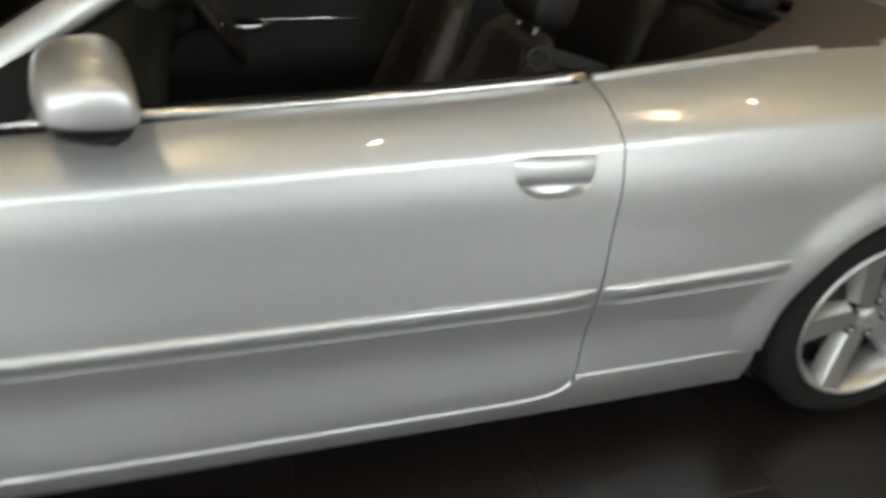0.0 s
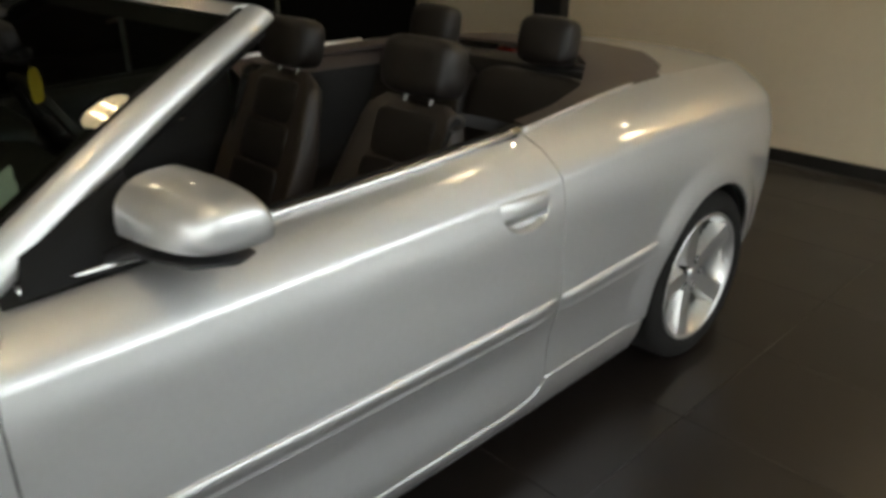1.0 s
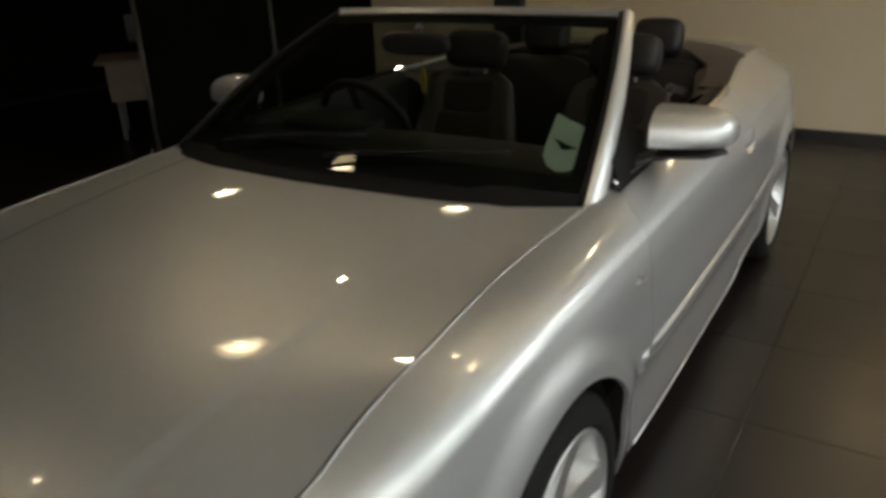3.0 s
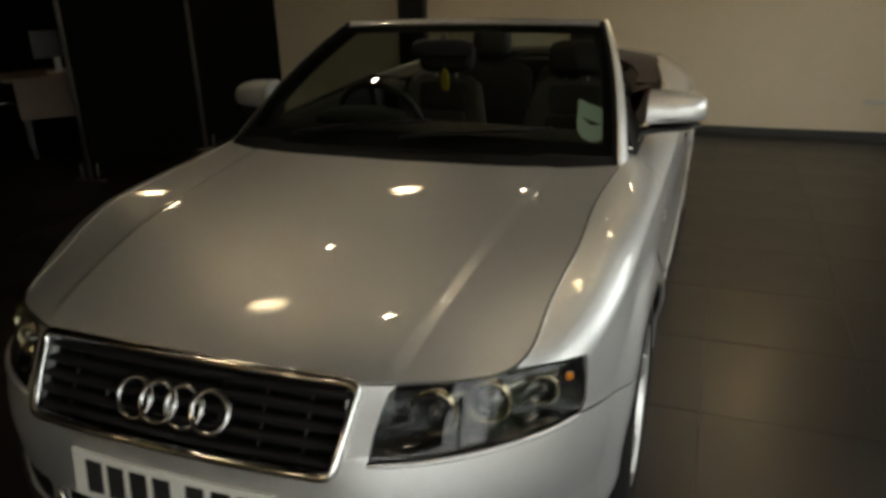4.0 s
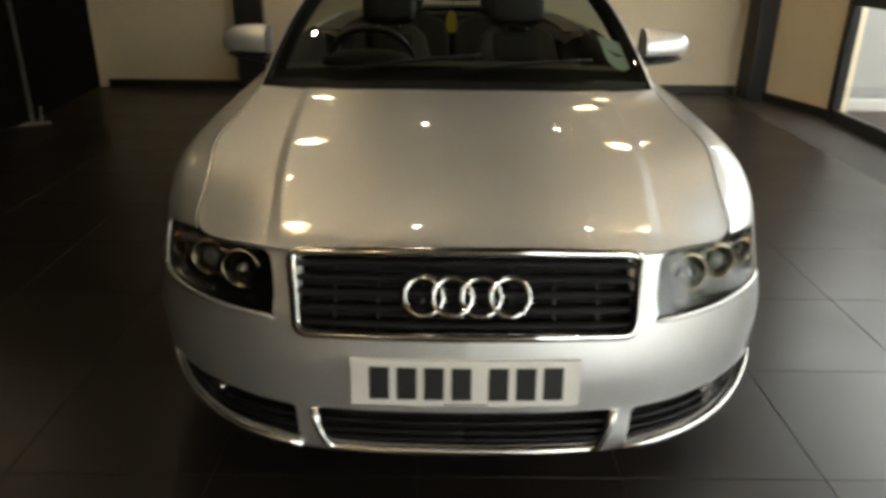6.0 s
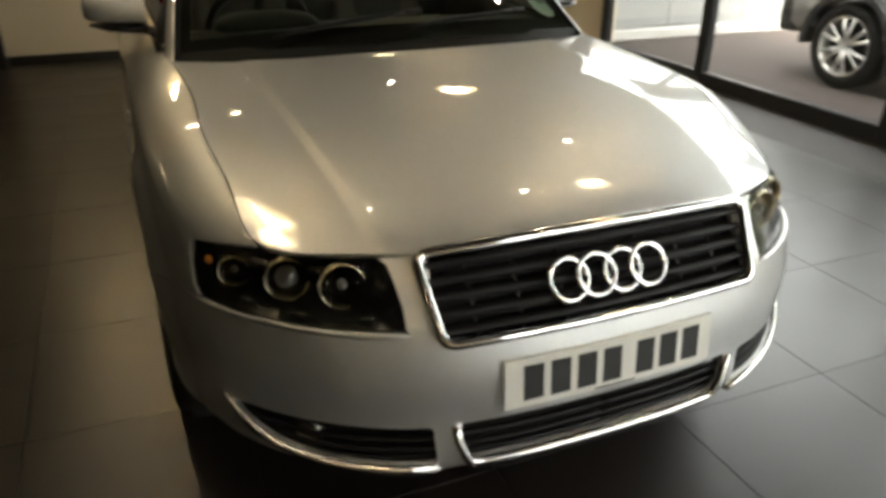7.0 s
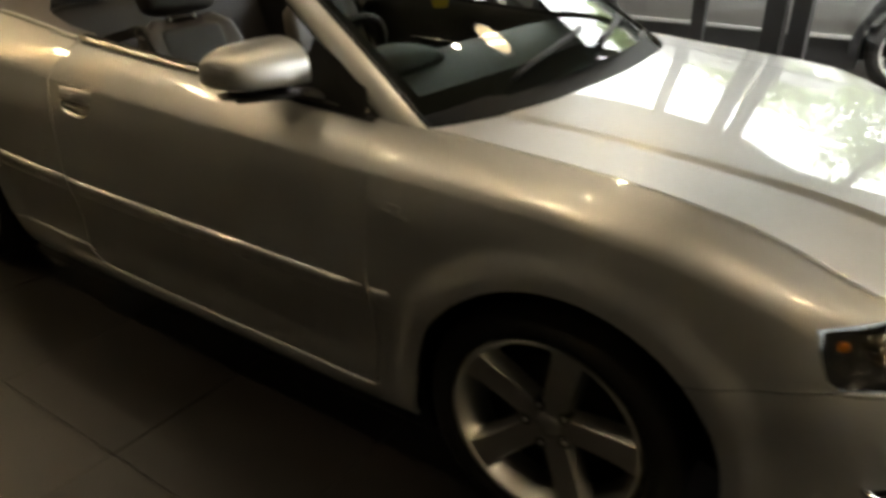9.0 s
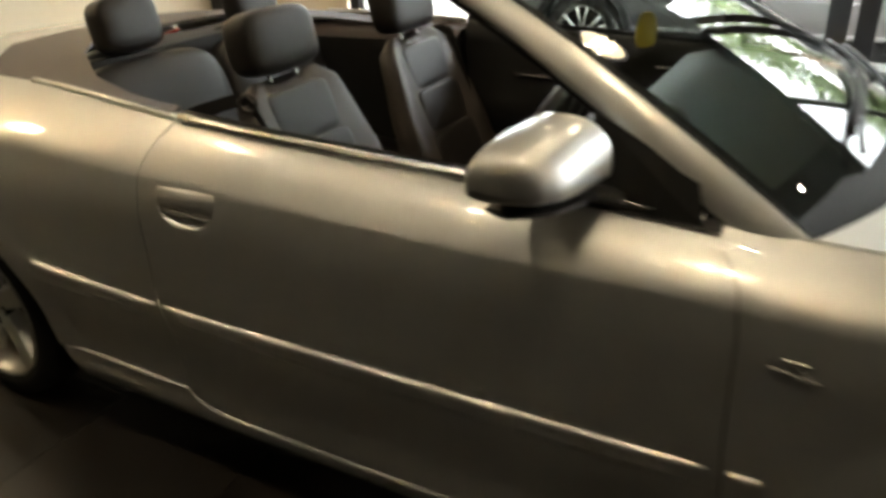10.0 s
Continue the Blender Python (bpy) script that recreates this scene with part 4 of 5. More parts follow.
# black printed border
bm = bmesh.new()
def border(x0, x1, t0, t1, nx, nt):
    rr = [[bm.verts.new(screen_at(x, t, -0.004)) for x in np.linspace(x0, x1, nx)] for t in np.linspace(t0, t1, nt)]
    for a, b in zip(rr, rr[1:]):
        for k in range(nx - 1):
            bm.faces.new((a[k], a[k + 1], b[k + 1], b[k]))
border(-0.985, 0.985, 0.0, 0.10, 33, 3)
border(-0.985, 0.985, 0.905, 0.985, 33, 3)
border(-1.0, -0.94, 0.10, 0.905, 3, 14)
border(0.94, 1.0, 0.10, 0.905, 3, 14)
part("black_border", bm, DARKTRIM, screen)
for s in (1, -1):
    bm = bmesh.new()
    rings = []
    for t in np.linspace(-0.06, 1.03, 22):
        p = screen_at(s, t)
        w = 1.0 - 0.25 * t
        prof = [(0.005, 0.006, 0.004), (0.007, 0.006, 0.010), (0.011, 0.011, 0.012), (0.017, 0.021, 0.011), (0.027, 0.041, 0.003), (0.034, 0.061, -0.012), (0.033, 0.070, -0.026), (0.022, 0.068, -0.036), (0.0, 0.045, -0.030)]
        rings.append([bm.verts.new((p.x + s * a * w, p.y + b * w, p.z + c * w)) for a, b, c in prof])
    for a, b in zip(rings, rings[1:]):
        for k in range(9):
            bm.faces.new((a[k], a[(k + 1) % 9], b[(k + 1) % 9], b[k]))
    bm.faces.new(rings[-1])
    bmesh.ops.recalc_face_normals(bm, faces=bm.faces)
    part("screen_pillar", bm, PAINT, screen, angle=60)
    part("screen_seal", tube(bmesh.new(), [screen_at(s, t) + Vector((-0.001 * s, 0.003, 0.003)) for t in np.linspace(-0.02, 1.01, 16)], 0.009, 8), DARKTRIM, screen, "black rubber edge of the windscreen")
    part("pillar_trim", tube(bmesh.new(), [screen_at(s, t) + Vector((-0.022 * s, 0.030, -0.020)) for t in np.linspace(0.04, 1.0, 16)], 0.021, 10), DARKTRIM, screen, "black inner pillar trim")
    part("pillar_seal", tube(bmesh.new(), [screen_at(s, t) + Vector((0.010 * s * (1 - 0.25 * t), 0.060 * (1 - 0.25 * t), -0.036)) for t in np.linspace(0.10, 1.0, 16)], 0.013, 8), DARKTRIM, screen)
    # quarter triangle behind the pillar
    bm = bmesh.new()
    tri = [(0.768, 0.60, 0.93), (0.768, 0.83, 0.945), (0.705, 0.81, 1.085), (0.728, 0.62, 1.0)]
    vs = [bm.verts.new((a * s, b, c)) for a, b, c in tri] + [bm.verts.new(((a - 0.02) * s, b, c)) for a, b, c in tri]
    for q in ((0, 1, 2, 3), (7, 6, 5, 4), (0, 4, 5, 1), (1, 5, 6, 2), (2, 6, 7, 3), (3, 7, 4, 0)):
        bm.faces.new([vs[i] for i in q])
    bmesh.ops.recalc_face_normals(bm, faces=bm.faces)
    part("mirror_triangle", bm, DARKTRIM, car, smooth=False)
pts = [screen_at(x, 1.015) for x in np.linspace(-0.975, 0.975, 30)]
bm = bmesh.new()
rings = [[bm.verts.new(p + Vector((0, dy, dz))) for dy, dz in ((-0.02, -0.006), (0.0, 0.010), (0.03, 0.012), (0.05, 0.0), (0.05, -0.03), (0.0, -0.03))] for p in pts]
for a, b in zip(rings, rings[1:]):
    for k in range(6):
        bm.faces.new((a[k], a[(k + 1) % 6], b[(k + 1) % 6], b[k]))
bm.faces.new(rings[0]); bm.faces.new(rings[-1])
bmesh.ops.recalc_face_normals(bm, faces=bm.faces)
part("screen_header", bm, PAINT, screen, angle=60)
# scuttle, wipers
bm = bmesh.new()
rows = [[bm.verts.new((x, float(SCREEN_BASE(x)) + dy * (1 - 0.8 * (x / 0.73) ** 2), 0.952 - 0.030 * (x / 0.73) ** 2 + dz)) for x in np.linspace(-0.72, 0.72, 30)] for dy, dz in ((-0.02, -0.035), (0.0, -0.02), (0.05, -0.012), (0.10, 0.012), (0.13, 0.02))]
for a, b in zip(rows, rows[1:]):
    for k in range(29):
        bm.faces.new((a[k], a[k + 1], b[k + 1], b[k]))
part("scuttle_panel", bm, DARKTRIM, car)
for x0, x1, t0, t1 in ((-0.60, 0.02, 0.03, 0.14), (0.02, 0.62, 0.03, 0.13)):
    wip = new("wiper")
    wip.parent = car
    part("wiper_arm", tube(bmesh.new(), [screen_at(x0 + (x1 - x0) * k / 8, t0 + (t1 - t0) * (k / 8) ** 0.7 * 0.9, 0.022) for k in range(9)], 0.006, 8), DARKTRIM, wip)
    part("wiper_blade", tube(bmesh.new(), [screen_at(x0 + 0.1 + (x1 - x0) * k / 8, t0 + 0.04 + (t1 - t0) * k / 10, 0.010) for k in range(9)], 0.007, 6), DARKTRIM, wip)

# ---- door mirrors ----
for s in (1, -1):
    mr = new("door_mirror")
    mr.parent = car
    mr["label"] = "silver door mirror with black base"
    bm = bmesh.new()
    rings = []
    C = Vector((0.855, 0.85, 0.995))
    for k in range(15):
        a = k / 14
        x = 0.782 + 0.198 * math.sin(a * math.pi / 2)
        sc = max(0.03, (1 - a ** 3.2)) ** 0.5
        up, dn, d = 0.078 * (1 - 0.36 * a * a) * sc, 0.036 * (1 - 0.1 * a) * sc ** 0.8, 0.098 * sc
        cz, cy = 1.023 + 0.004 * a, 0.852 + 0.05 * a
        ring = []
        for j in range(28):
            t = math.tau * j / 28
            cx, cyv = math.cos(t), math.sin(t)
            yy = math.copysign(abs(cx) ** 0.75, cx) * d
            zz = (abs(cyv) ** 0.85) * up if cyv > 0 else -(abs(cyv) ** 0.45) * dn
            if yy > 0:
                yy *= 0.62
            ring.append(bm.verts.new((x * s, cy + yy, cz + zz)))
        rings.append(ring)
    for a, b in zip(rings, rings[1:]):
        for j in range(28):
            bm.faces.new((a[j], a[(j + 1) % 28], b[(j + 1) % 28], b[j]))
    bm.faces.new(rings[0]); bm.faces.new(rings[-1])
    bmesh.ops.recalc_face_normals(bm, faces=bm.faces)
    part("mirror_housing", bm, PAINT, mr, angle=70)
    low = [(0.79 * s, 0.832, 0.973), (0.83 * s, 0.840, 0.972), (0.90 * s, 0.862, 0.973), (0.955 * s, 0.888, 0.978)]
    part("mirror_underside", tube(bmesh.new(), low, [0.064, 0.068, 0.060, 0.030], 14, flat=0.17), BLACK, mr)
    part("mirror_foot", tube(bmesh.new(), [(0.74 * s, 0.75, 0.955), (0.775 * s, 0.79, 0.965), (0.83 * s, 0.85, 0.962), (0.91 * s, 0.885, 0.958)], [0.03, 0.028, 0.026, 0.012], 10, flat=0.5), BLACK, mr)
    part("mirror_glass", boxed(0.80 if s > 0 else -0.925, 0.925 if s > 0 else -0.80, 0.902, 0.910, 0.982, 1.076, 0.003, 1), MIRROR, mr)

# ---- cabin ----
cab = bmesh.new()
box(cab, -0.70, 0.70, 0.45, 2.5, 0.18, 0.30)
part("cabin_floor", cab, DARK, car)
part("firewall", boxed(-0.70, 0.70, 0.36, 0.44, 0.2, 0.88), DARK, car)
for s in (1, -1):
    bm = bmesh.new()
    prof = [(0.775, 0.0), (0.735, 0.012), (0.70, 0.0), (0.685, -0.06), (0.70, -0.2), (0.665, -0.26), (0.665, -0.36), (0.70, -0.40), (0.70, -0.62)]
    rings = [[bm.verts.new((x * s, y, top_z(y) + dz - 0.004)) for x, dz in prof] for y in np.linspace(0.57, 1.76, 16)]
    for a, b in zip(rings, rings[1:]):
        for k in range(len(prof) - 1):
            bm.faces.new((a[k], a[k + 1], b[k + 1], b[k]))
    part("door_card", bm, TRIM, doors[0 if s > 0 else 1])
    part("inner_door_pull", tube(bmesh.new(), [(0.66 * s, 0.95, 0.80), (0.63 * s, 1.0, 0.79), (0.63 * s, 1.18, 0.79), (0.66 * s, 1.24, 0.80)], 0.011, 8), CHROME, doors[0 if s > 0 else 1])
    for name, ma, pr in (("rear_side_ledge", TONNEAU, ((0.755, 0.13, -0.012), (0.67, 0.22, -0.022), (0.625, 0.25, -0.045), (0.61, 0.25, -0.07))), ("rear_side_trim", TRIM, ((0.61, 0.25, -0.07), (0.602, 0.22, -0.2), (0.60, 0.2, -0.5)))):
        bm = bmesh.new()
        rings = [[bm.verts.new(((x - f * max(0, y - 1.9)) * s, y, top_z(y) + dz)) for x, f, dz in pr] for y in np.linspace(1.765, 2.45, 10)]
        for a, b in zip(rings, rings[1:]):
            for k in range(len(pr) - 1):
                bm.faces.new((a[k], a[k + 1], b[k + 1], b[k]))
        part(name, bm, ma, car)

# dashboard
bm = bmesh.new()
prof = [(0.42, 0.935), (0.60, 0.955), (0.80, 0.965), (0.90, 0.94), (0.93, 0.90), (0.90, 0.80), (0.84, 0.66), (0.80, 0.45)]
rings = [[bm.verts.new((x, y + 0.02 * (x / 0.7) ** 2, z - 0.02 * (x / 0.7) ** 2)) for y, z in prof] for x in np.linspace(-0.70, 0.70, 25)]
for a, b in zip(rings, rings[1:]):
    for k in range(len(prof) - 1):
        bm.faces.new((a[k], a[k + 1], b[k + 1], b[k]))
part("dashboard", bm, DASH, car, "dark grey soft dashboard")
part("instrument_hood", blob(bmesh.new(), pose(-0.37, 0.83, 0.95), 0.19, 0.11, 0.055, 0.6, 0.8), DASH, car)
wheel_m = pose(-0.37, 1.03, 0.915, -62, 0, 0)
stw = new("steering_wheel")
stw.parent = car
stw["label"] = "black leather steering wheel"
ring = [wheel_m @ Vector((0.186 * math.cos(k * math.tau / 48), 0.186 * math.sin(k * math.tau / 48), 0)) for k in range(48)]
part("steering_rim", tube(bmesh.new(), ring, 0.015, 10, closed=True, up=wheel_m.to_3x3() @ Vector((0, 0, 1))), LEATHER, stw)
part("steering_boss", blob(bmesh.new(), wheel_m @ pose(0, 0, -0.02), 0.075, 0.065, 0.03, 0.7, 0.7), TRIM, stw)
for a in (0, 180, 270):
    part("steering_spoke", tube(bmesh.new(), [wheel_m @ Vector((0.05 * math.cos(radians(a)), 0.05 * math.sin(radians(a)), -0.015)), wheel_m @ Vector((0.182 * math.cos(radians(a)), 0.182 * math.sin(radians(a)), 0))], 0.018, 8, flat=0.4), TRIM, stw)
part("steering_column", tube(bmesh.new(), [(-0.37, 1.0, 0.90), (-0.37, 0.85, 0.82)], 0.04, 12), TRIM, stw)
part("centre_console", boxed(-0.11, 0.11, 0.84, 1.75, 0.28, 0.56, 0.02, 2), TRIM, car)

# interior mirror, hanging card, permit
rvm = new("interior_mirror")
rvm.parent = car
part("mirror_shell", blob(bmesh.new(), pose(0.0, 0.83, 1.24, 12, 0, 0), 0.125, 0.025, 0.036, 0.5, 0.6), DARKTRIM, rvm)
part("mirror_stem", tube(bmesh.new(), [(0.0, 0.84, 1.25), (0, 0.83, 1.275), (0, 0.86, 1.29)], 0.012, 8), BLACK, rvm)
fresh = thing("air_freshener", "yellow card air freshener hanging from the interior mirror", "air freshener")
bm = bmesh.new()
card = rounded([(-0.026, 0.0), (0.026, 0.0), (0.030, 0.052), (0.016, 0.086), (-0.016, 0.086), (-0.030, 0.052)], 0.018)
cm = pose(-0.019, 0.896, 1.07, 0, 0, -42)
front, back = [[bm.verts.new(cm @ Vector((a, d, b))) for a, b in card] for d in (-0.002, 0.002)]
bm.faces.new(front)
bm.faces.new(back[::-1])
for k in range(len(card)):
    j = (k + 1) % len(card)
    bm.faces.new((front[k], back[k], back[j], front[j]))
part("yellow_card", bm, YELLOW, fresh, smooth=False)
part("cord", tube(bmesh.new(), [(-0.019, 0.896, 1.154), (-0.015, 0.875, 1.185), (-0.004, 0.845, 1.22)], 0.0012, 6), BLACK, fresh)
perm = thing("windscreen_permit", "pale green paper permit stuck inside the windscreen", "sticker")
def on_screen(x, y):
    # place on the glass over plan position (x, y)
    best = None
    for t in np.linspace(0.05, 0.95, 181):
        for _ in range(1):
            hw = screen_at(1.0, t).x
            p = screen_at(x / hw, t, -0.007)
            if best is None or abs(p.y - y) < abs(best.y - y):
                best = p
    return best
bm = bmesh.new()
loop = [tuple(p) for p in dense([(0.562, 0.662), (0.652, 0.645), (0.663, 0.575), (0.662, 0.545), (0.648, 0.524), (0.624, 0.513), (0.600, 0.520), (0.582, 0.540), (0.574, 0.575)], 0.02)]
cx, cy = 0.615, 0.585
loop = [(cx + 1.12 * (a - cx), cy + 0.004 + 1.14 * (b - cy)) for a, b in loop]
vs = [bm.verts.new(on_screen(a, b)) for a, b in loop]
cv = bm.verts.new(on_screen(cx, cy))
for i in range(len(vs)):
    bm.faces.new((vs[i], vs[(i + 1) % len(vs)], cv))
bmesh.ops.recalc_face_normals(bm, faces=bm.faces)
part("permit_paper", bm, PAPER, perm)
bm = bmesh.new()
vs = [bm.verts.new(on_screen(a, b) + Vector((0, -0.0016, 0.003))) for a, b in ((0.580, 0.596), (0.618, 0.572), (0.653, 0.590), (0.618, 0.589))]
bm.faces.new(vs)
part("printed_bar", bm, PRINT, perm, smooth=False)

# seats
SEAT_W = soft_line([0, 0.25, 0.5, 0.75, 0.9, 0.97, 1], [0.238, 0.262, 0.255, 0.222, 0.200, 0.178, 0.13])


def seat(x, y, s):
    st = new("front_seat")
    st.parent = car
    st["label"] = "dark brown leather front seat with separate headrest"
    M = pose(x, y, 0)
    lean = M @ pose(0, 0.0, 0.42, -20, 0, 0)
    part("seat_base", blob(bmesh.new(), M @ pose(0, -0.27, 0.43, 6, 0, 0), 0.25, 0.28, 0.10, 0.45, 0.5), LEATHER, st)
    # backrest shell
    bm = bmesh.new()
    rings = []
    for k in range(15):
        f = k / 14
        z = 0.618 * f
        w = float(SEAT_W(f))
        d = 0.075 * (1 - 0.45 * f) * (1 if k < 14 else 0.35)
        ring = []
        for j in range(28):
            a = math.tau * j / 28
            c, q = math.cos(a), math.sin(a)
            X = math.copysign(abs(c) ** 0.55, c) * w
            Y = math.copysign(abs(q) ** 0.7, q) * d
            if q < 0:  # bolsters stand forward of the middle
                Y -= 0.05 * (abs(X) / w) ** 3 * (1 - 0.75 * f)
                Y += 0.02 * (1 - (abs(X) / w) ** 2)
            ring.append(bm.verts.new(lean @ Vector((X, Y, z))))
        rings.append(ring)
    for a, b in zip(rings, rings[1:]):
        for j in range(28):
            bm.faces.new((a[j], a[(j + 1) % 28], b[(j + 1) % 28], b[j]))
    bm.faces.new(rings[0]); bm.faces.new(rings[-1])
    bmesh.ops.recalc_face_normals(bm, faces=bm.faces)
    back = part("backrest", bm, BROWN, st, angle=60)
    for k, (z0, z1) in enumerate(((0.10, 0.265), (0.28, 0.42), (0.435, 0.575))):
        part("backrest_cushion", blob(bmesh.new(), lean @ pose(0, -0.042 + 0.012 * k, (z0 + z1) / 2), 0.148 - 0.008 * k, 0.022, (z1 - z0) / 2 + 0.006, 0.25, 0.3), LEATHER, back)
    head = part("headrest", blob(bmesh.new(), lean @ pose(0, -0.015, 0.712, 8, 0, 0), 0.145, 0.060, 0.086, 0.45, 0.5), LEATHER, st)
    for dx in (-0.055, 0.055):
        part("headrest_post", tube(bmesh.new(), [lean @ Vector((dx, 0.0, 0.56)), lean @ Vector((dx, -0.005, 0.68))], 0.006, 8), STEEL, head)
    g = Vector((x + 0.205 * s, 1.76, 0.955))
    loop = [g + Vector((0.008 * s * math.cos(a), 0.022 * math.cos(a), 0.020 + 0.022 * math.sin(a))) for a in (math.tau * k / 20 for k in range(20))]
    part("belt_guide", tube(bmesh.new(), loop, 0.0055, 8, closed=True, up=(1, 0, 0)), BROWN, st, "brown plastic belt guide on the seat shoulder")
    bm = bmesh.new()
    path = [g + Vector(v) for v in ((0.03 * s, 0.30, -0.06), (0.02 * s, 0.12, 0.0), (0, 0.0, 0.035), (-0.01 * s, -0.05, -0.06), (0.005 * s, -0.10, -0.30))]
    rows = [[bm.verts.new(p + Vector((0, dy, dz))) for dy, dz in ((-0.018, -0.012), (0.018, 0.012), (0.0195, 0.010), (-0.0165, -0.014))] for p in path]
    for a, b in zip(rows, rows[1:]):
        for k in range(4):
            bm.faces.new((a[k], a[(k + 1) % 4], b[(k + 1) % 4], b[k]))
    bmesh.ops.recalc_face_normals(bm, faces=bm.faces)
    part("seat_belt", bm, TRIM, st)
    return st


seat(0.345, 1.60, 1)
seat(-0.345, 1.60, -1)
bench = new("rear_bench")
bench.parent = car
bench["label"] = "dark leather rear bench with two headrests"
for s in (1, -1):
    part("bench_backrest", blob(bmesh.new(), pose(0.29 * s, 2.36, 0.74, -16, 0, 0), 0.29, 0.075, 0.27, 0.4, 0.45), LEATHER, bench)
    part("bench_seat", blob(bmesh.new(), pose(0.29 * s, 2.1, 0.47, 6, 0, 0), 0.29, 0.27, 0.09, 0.4, 0.5), LEATHER, bench)
    h = part("headrest", blob(bmesh.new(), pose(0.29 * s, 2.47, 1.10, -12, 0, 0), 0.115, 0.055, 0.085, 0.5, 0.5), LEATHER, bench)
    part("roll_hoop", blob(bmesh.new(), pose(0.29 * s, 2.52, 0.99, -12, 0, 0), 0.15, 0.03, 0.04, 0.5, 0.5), BLACK, bench)

part("rear_bulkhead", boxed(-0.60, 0.60, 2.47, 2.66, 0.45, 1.012, 0.02, 2), TRIM, car)
for s in (1, -1):
    for y0, y1, z in ((0.78, 1.02, 0.865), (1.10, 1.55, 0.80)):
        part("door_trim_strip", tube(bmesh.new(), [(0.688 * s, y0 + (y1 - y0) * k / 5, z + 0.006 * k / 5) for k in range(6)], 0.006, 8), CHROME, doors[0 if s > 0 else 1], "thin chrome strip")

# hood cover (tonneau) and boot lid: one crowned deck
deck_z = nat_spline([2.3, 2.6, 3.0, 3.4, 3.66], [1.03, 1.045, 1.035, 0.995, 0.935])
EU = np.linspace(1.80, 4.38, 160)
DE = skin_raw(EU, np.full(160, VTOP))
dx_of_y = soft_line(DE[:, 1][np.concatenate(([True], np.diff(DE[:, 1]) > 1e-4))], DE[:, 0][np.concatenate(([True], np.diff(DE[:, 1]) > 1e-4))])
dz_of_y = soft_line(DE[:, 1][np.concatenate(([True], np.diff(DE[:, 1]) > 1e-4))], DE[:, 2][np.concatenate(([True], np.diff(DE[:, 1]) > 1e-4))])


def deck_raw(x, y):
    e, ze = dx_of_y(y), dz_of_y(y)
    w = np.clip(np.abs(x) / np.maximum(e, 0.02), 0, 1.05) ** 2.4
    up = np.clip((y - 1.95) / 0.6, 0, 1)
    up = up * up * (3 - 2 * up)
    return np.stack([x, y, ze - 0.006 * (1 - up) + (deck_z(np.maximum(y, 2.3)) - ze) * (1 - w) * up - 0.05 * (1 - up) * (1 - w)], 1)


def deck(q):
    x, y = q[:, 0], q[:, 1]
    e = 2e-3
    n = np.cross(deck_raw(x + e, y) - deck_raw(x - e, y), deck_raw(x, y + e) - deck_raw(x, y - e))
    return deck_raw(x, y), n / np.linalg.norm(n, axis=1)[:, None]


def deck_panel(out):
    lp = dense(out, 0.025)
    gg = np.array([(x, y) for x in np.arange(-0.76, 0.77, 0.025) for y in np.arange(1.8, 3.68, 0.03)])
    gg = gg[inside(lp, gg)]
    gg = np.array([p for p in gg if np.min(np.hypot(lp[:, 0] - p[0], lp[:, 1] - p[1])) > 0.01])
    return sheet_mesh(deck, [lp], gg, 0.012)


r_out = [(float(dx_of_y(y)) - 0.004, y) for y in np.linspace(1.84, 2.59, 13)]
r_in = [(0.30, 2.63), (0.42, 2.52), (0.56, 2.30), (0.61, 2.10), (0.62, 1.92)]
R_TON = r_out + [(0.575, 2.74), (0.39, 2.92), (0.0, 2.97)]
ton = R_TON + [(-a, b) for a, b in R_TON[-2::-1]] + [(-0.62, 1.92), (-0.61, 2.10), (-0.56, 2.30), (-0.42, 2.52), (-0.30, 2.63), (0, 2.65)] + r_in
link("hood_cover", to_mesh("hood_cover", deck_panel(ton)), TONNEAU, car, "dark brown folded-hood cover")
bl = [(0.0, 2.978), (0.39, 2.928), (0.577, 2.748), (0.642, 2.61)] + [(float(dx_of_y(y)) - 0.004, y) for y in np.linspace(2.63, 3.60, 24)] + [(0.3, 3.62), (0, 3.63)]
link("boot_lid", to_mesh("boot_lid", deck_panel(bl + [(-a, b) for a, b in bl[-2:0:-1]])), PAINT, car)

# ---- showroom ----
X0, X1, Y0, Y1, ZC = -8.0, 3.40, -5.6, 5.40, 2.75
gro = part("floor", boxed(X0 - 0.2, X1 + 0.2, Y0 - 0.2, Y1 + 0.2, -0.2, -0.0045), GROUT)
tagged(gro, kind="structure")
wn_ = part("wall_north", boxed(-3.9, 3.5, Y1, Y1 + 0.2, 0, ZC), WALL)
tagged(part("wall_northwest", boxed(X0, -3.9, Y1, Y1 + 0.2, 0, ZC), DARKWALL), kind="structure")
tagged(wn_, kind="structure")
# unseen wall, kept cream so that it brightens the front bumper
ws_ = part("wall_south", boxed(X0, 1.15, Y0 - 0.2, Y0, 0, ZC), WALL)
tagged(ws_, kind="structure")
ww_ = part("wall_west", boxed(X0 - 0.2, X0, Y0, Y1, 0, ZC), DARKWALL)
tagged(ww_, kind="structure")
EAST = Matrix.Translation((3.17, Y1 - 0.35, 0)) @ Matrix.Rotation(radians(16), 4, "Z")
we_ = part("wall_east", boxed(0, 0.2, -0.86, 0.45, 0, ZC, 0, 1, EAST), WALL)
tagged(we_, kind="structure")
cl_ = part("ceiling", boxed(X0 - 0.2, X1 + 0.2, Y0 - 0.2, Y1 + 0.2, ZC, ZC + 0.2), CEIL)
tagged(cl_, kind="structure")
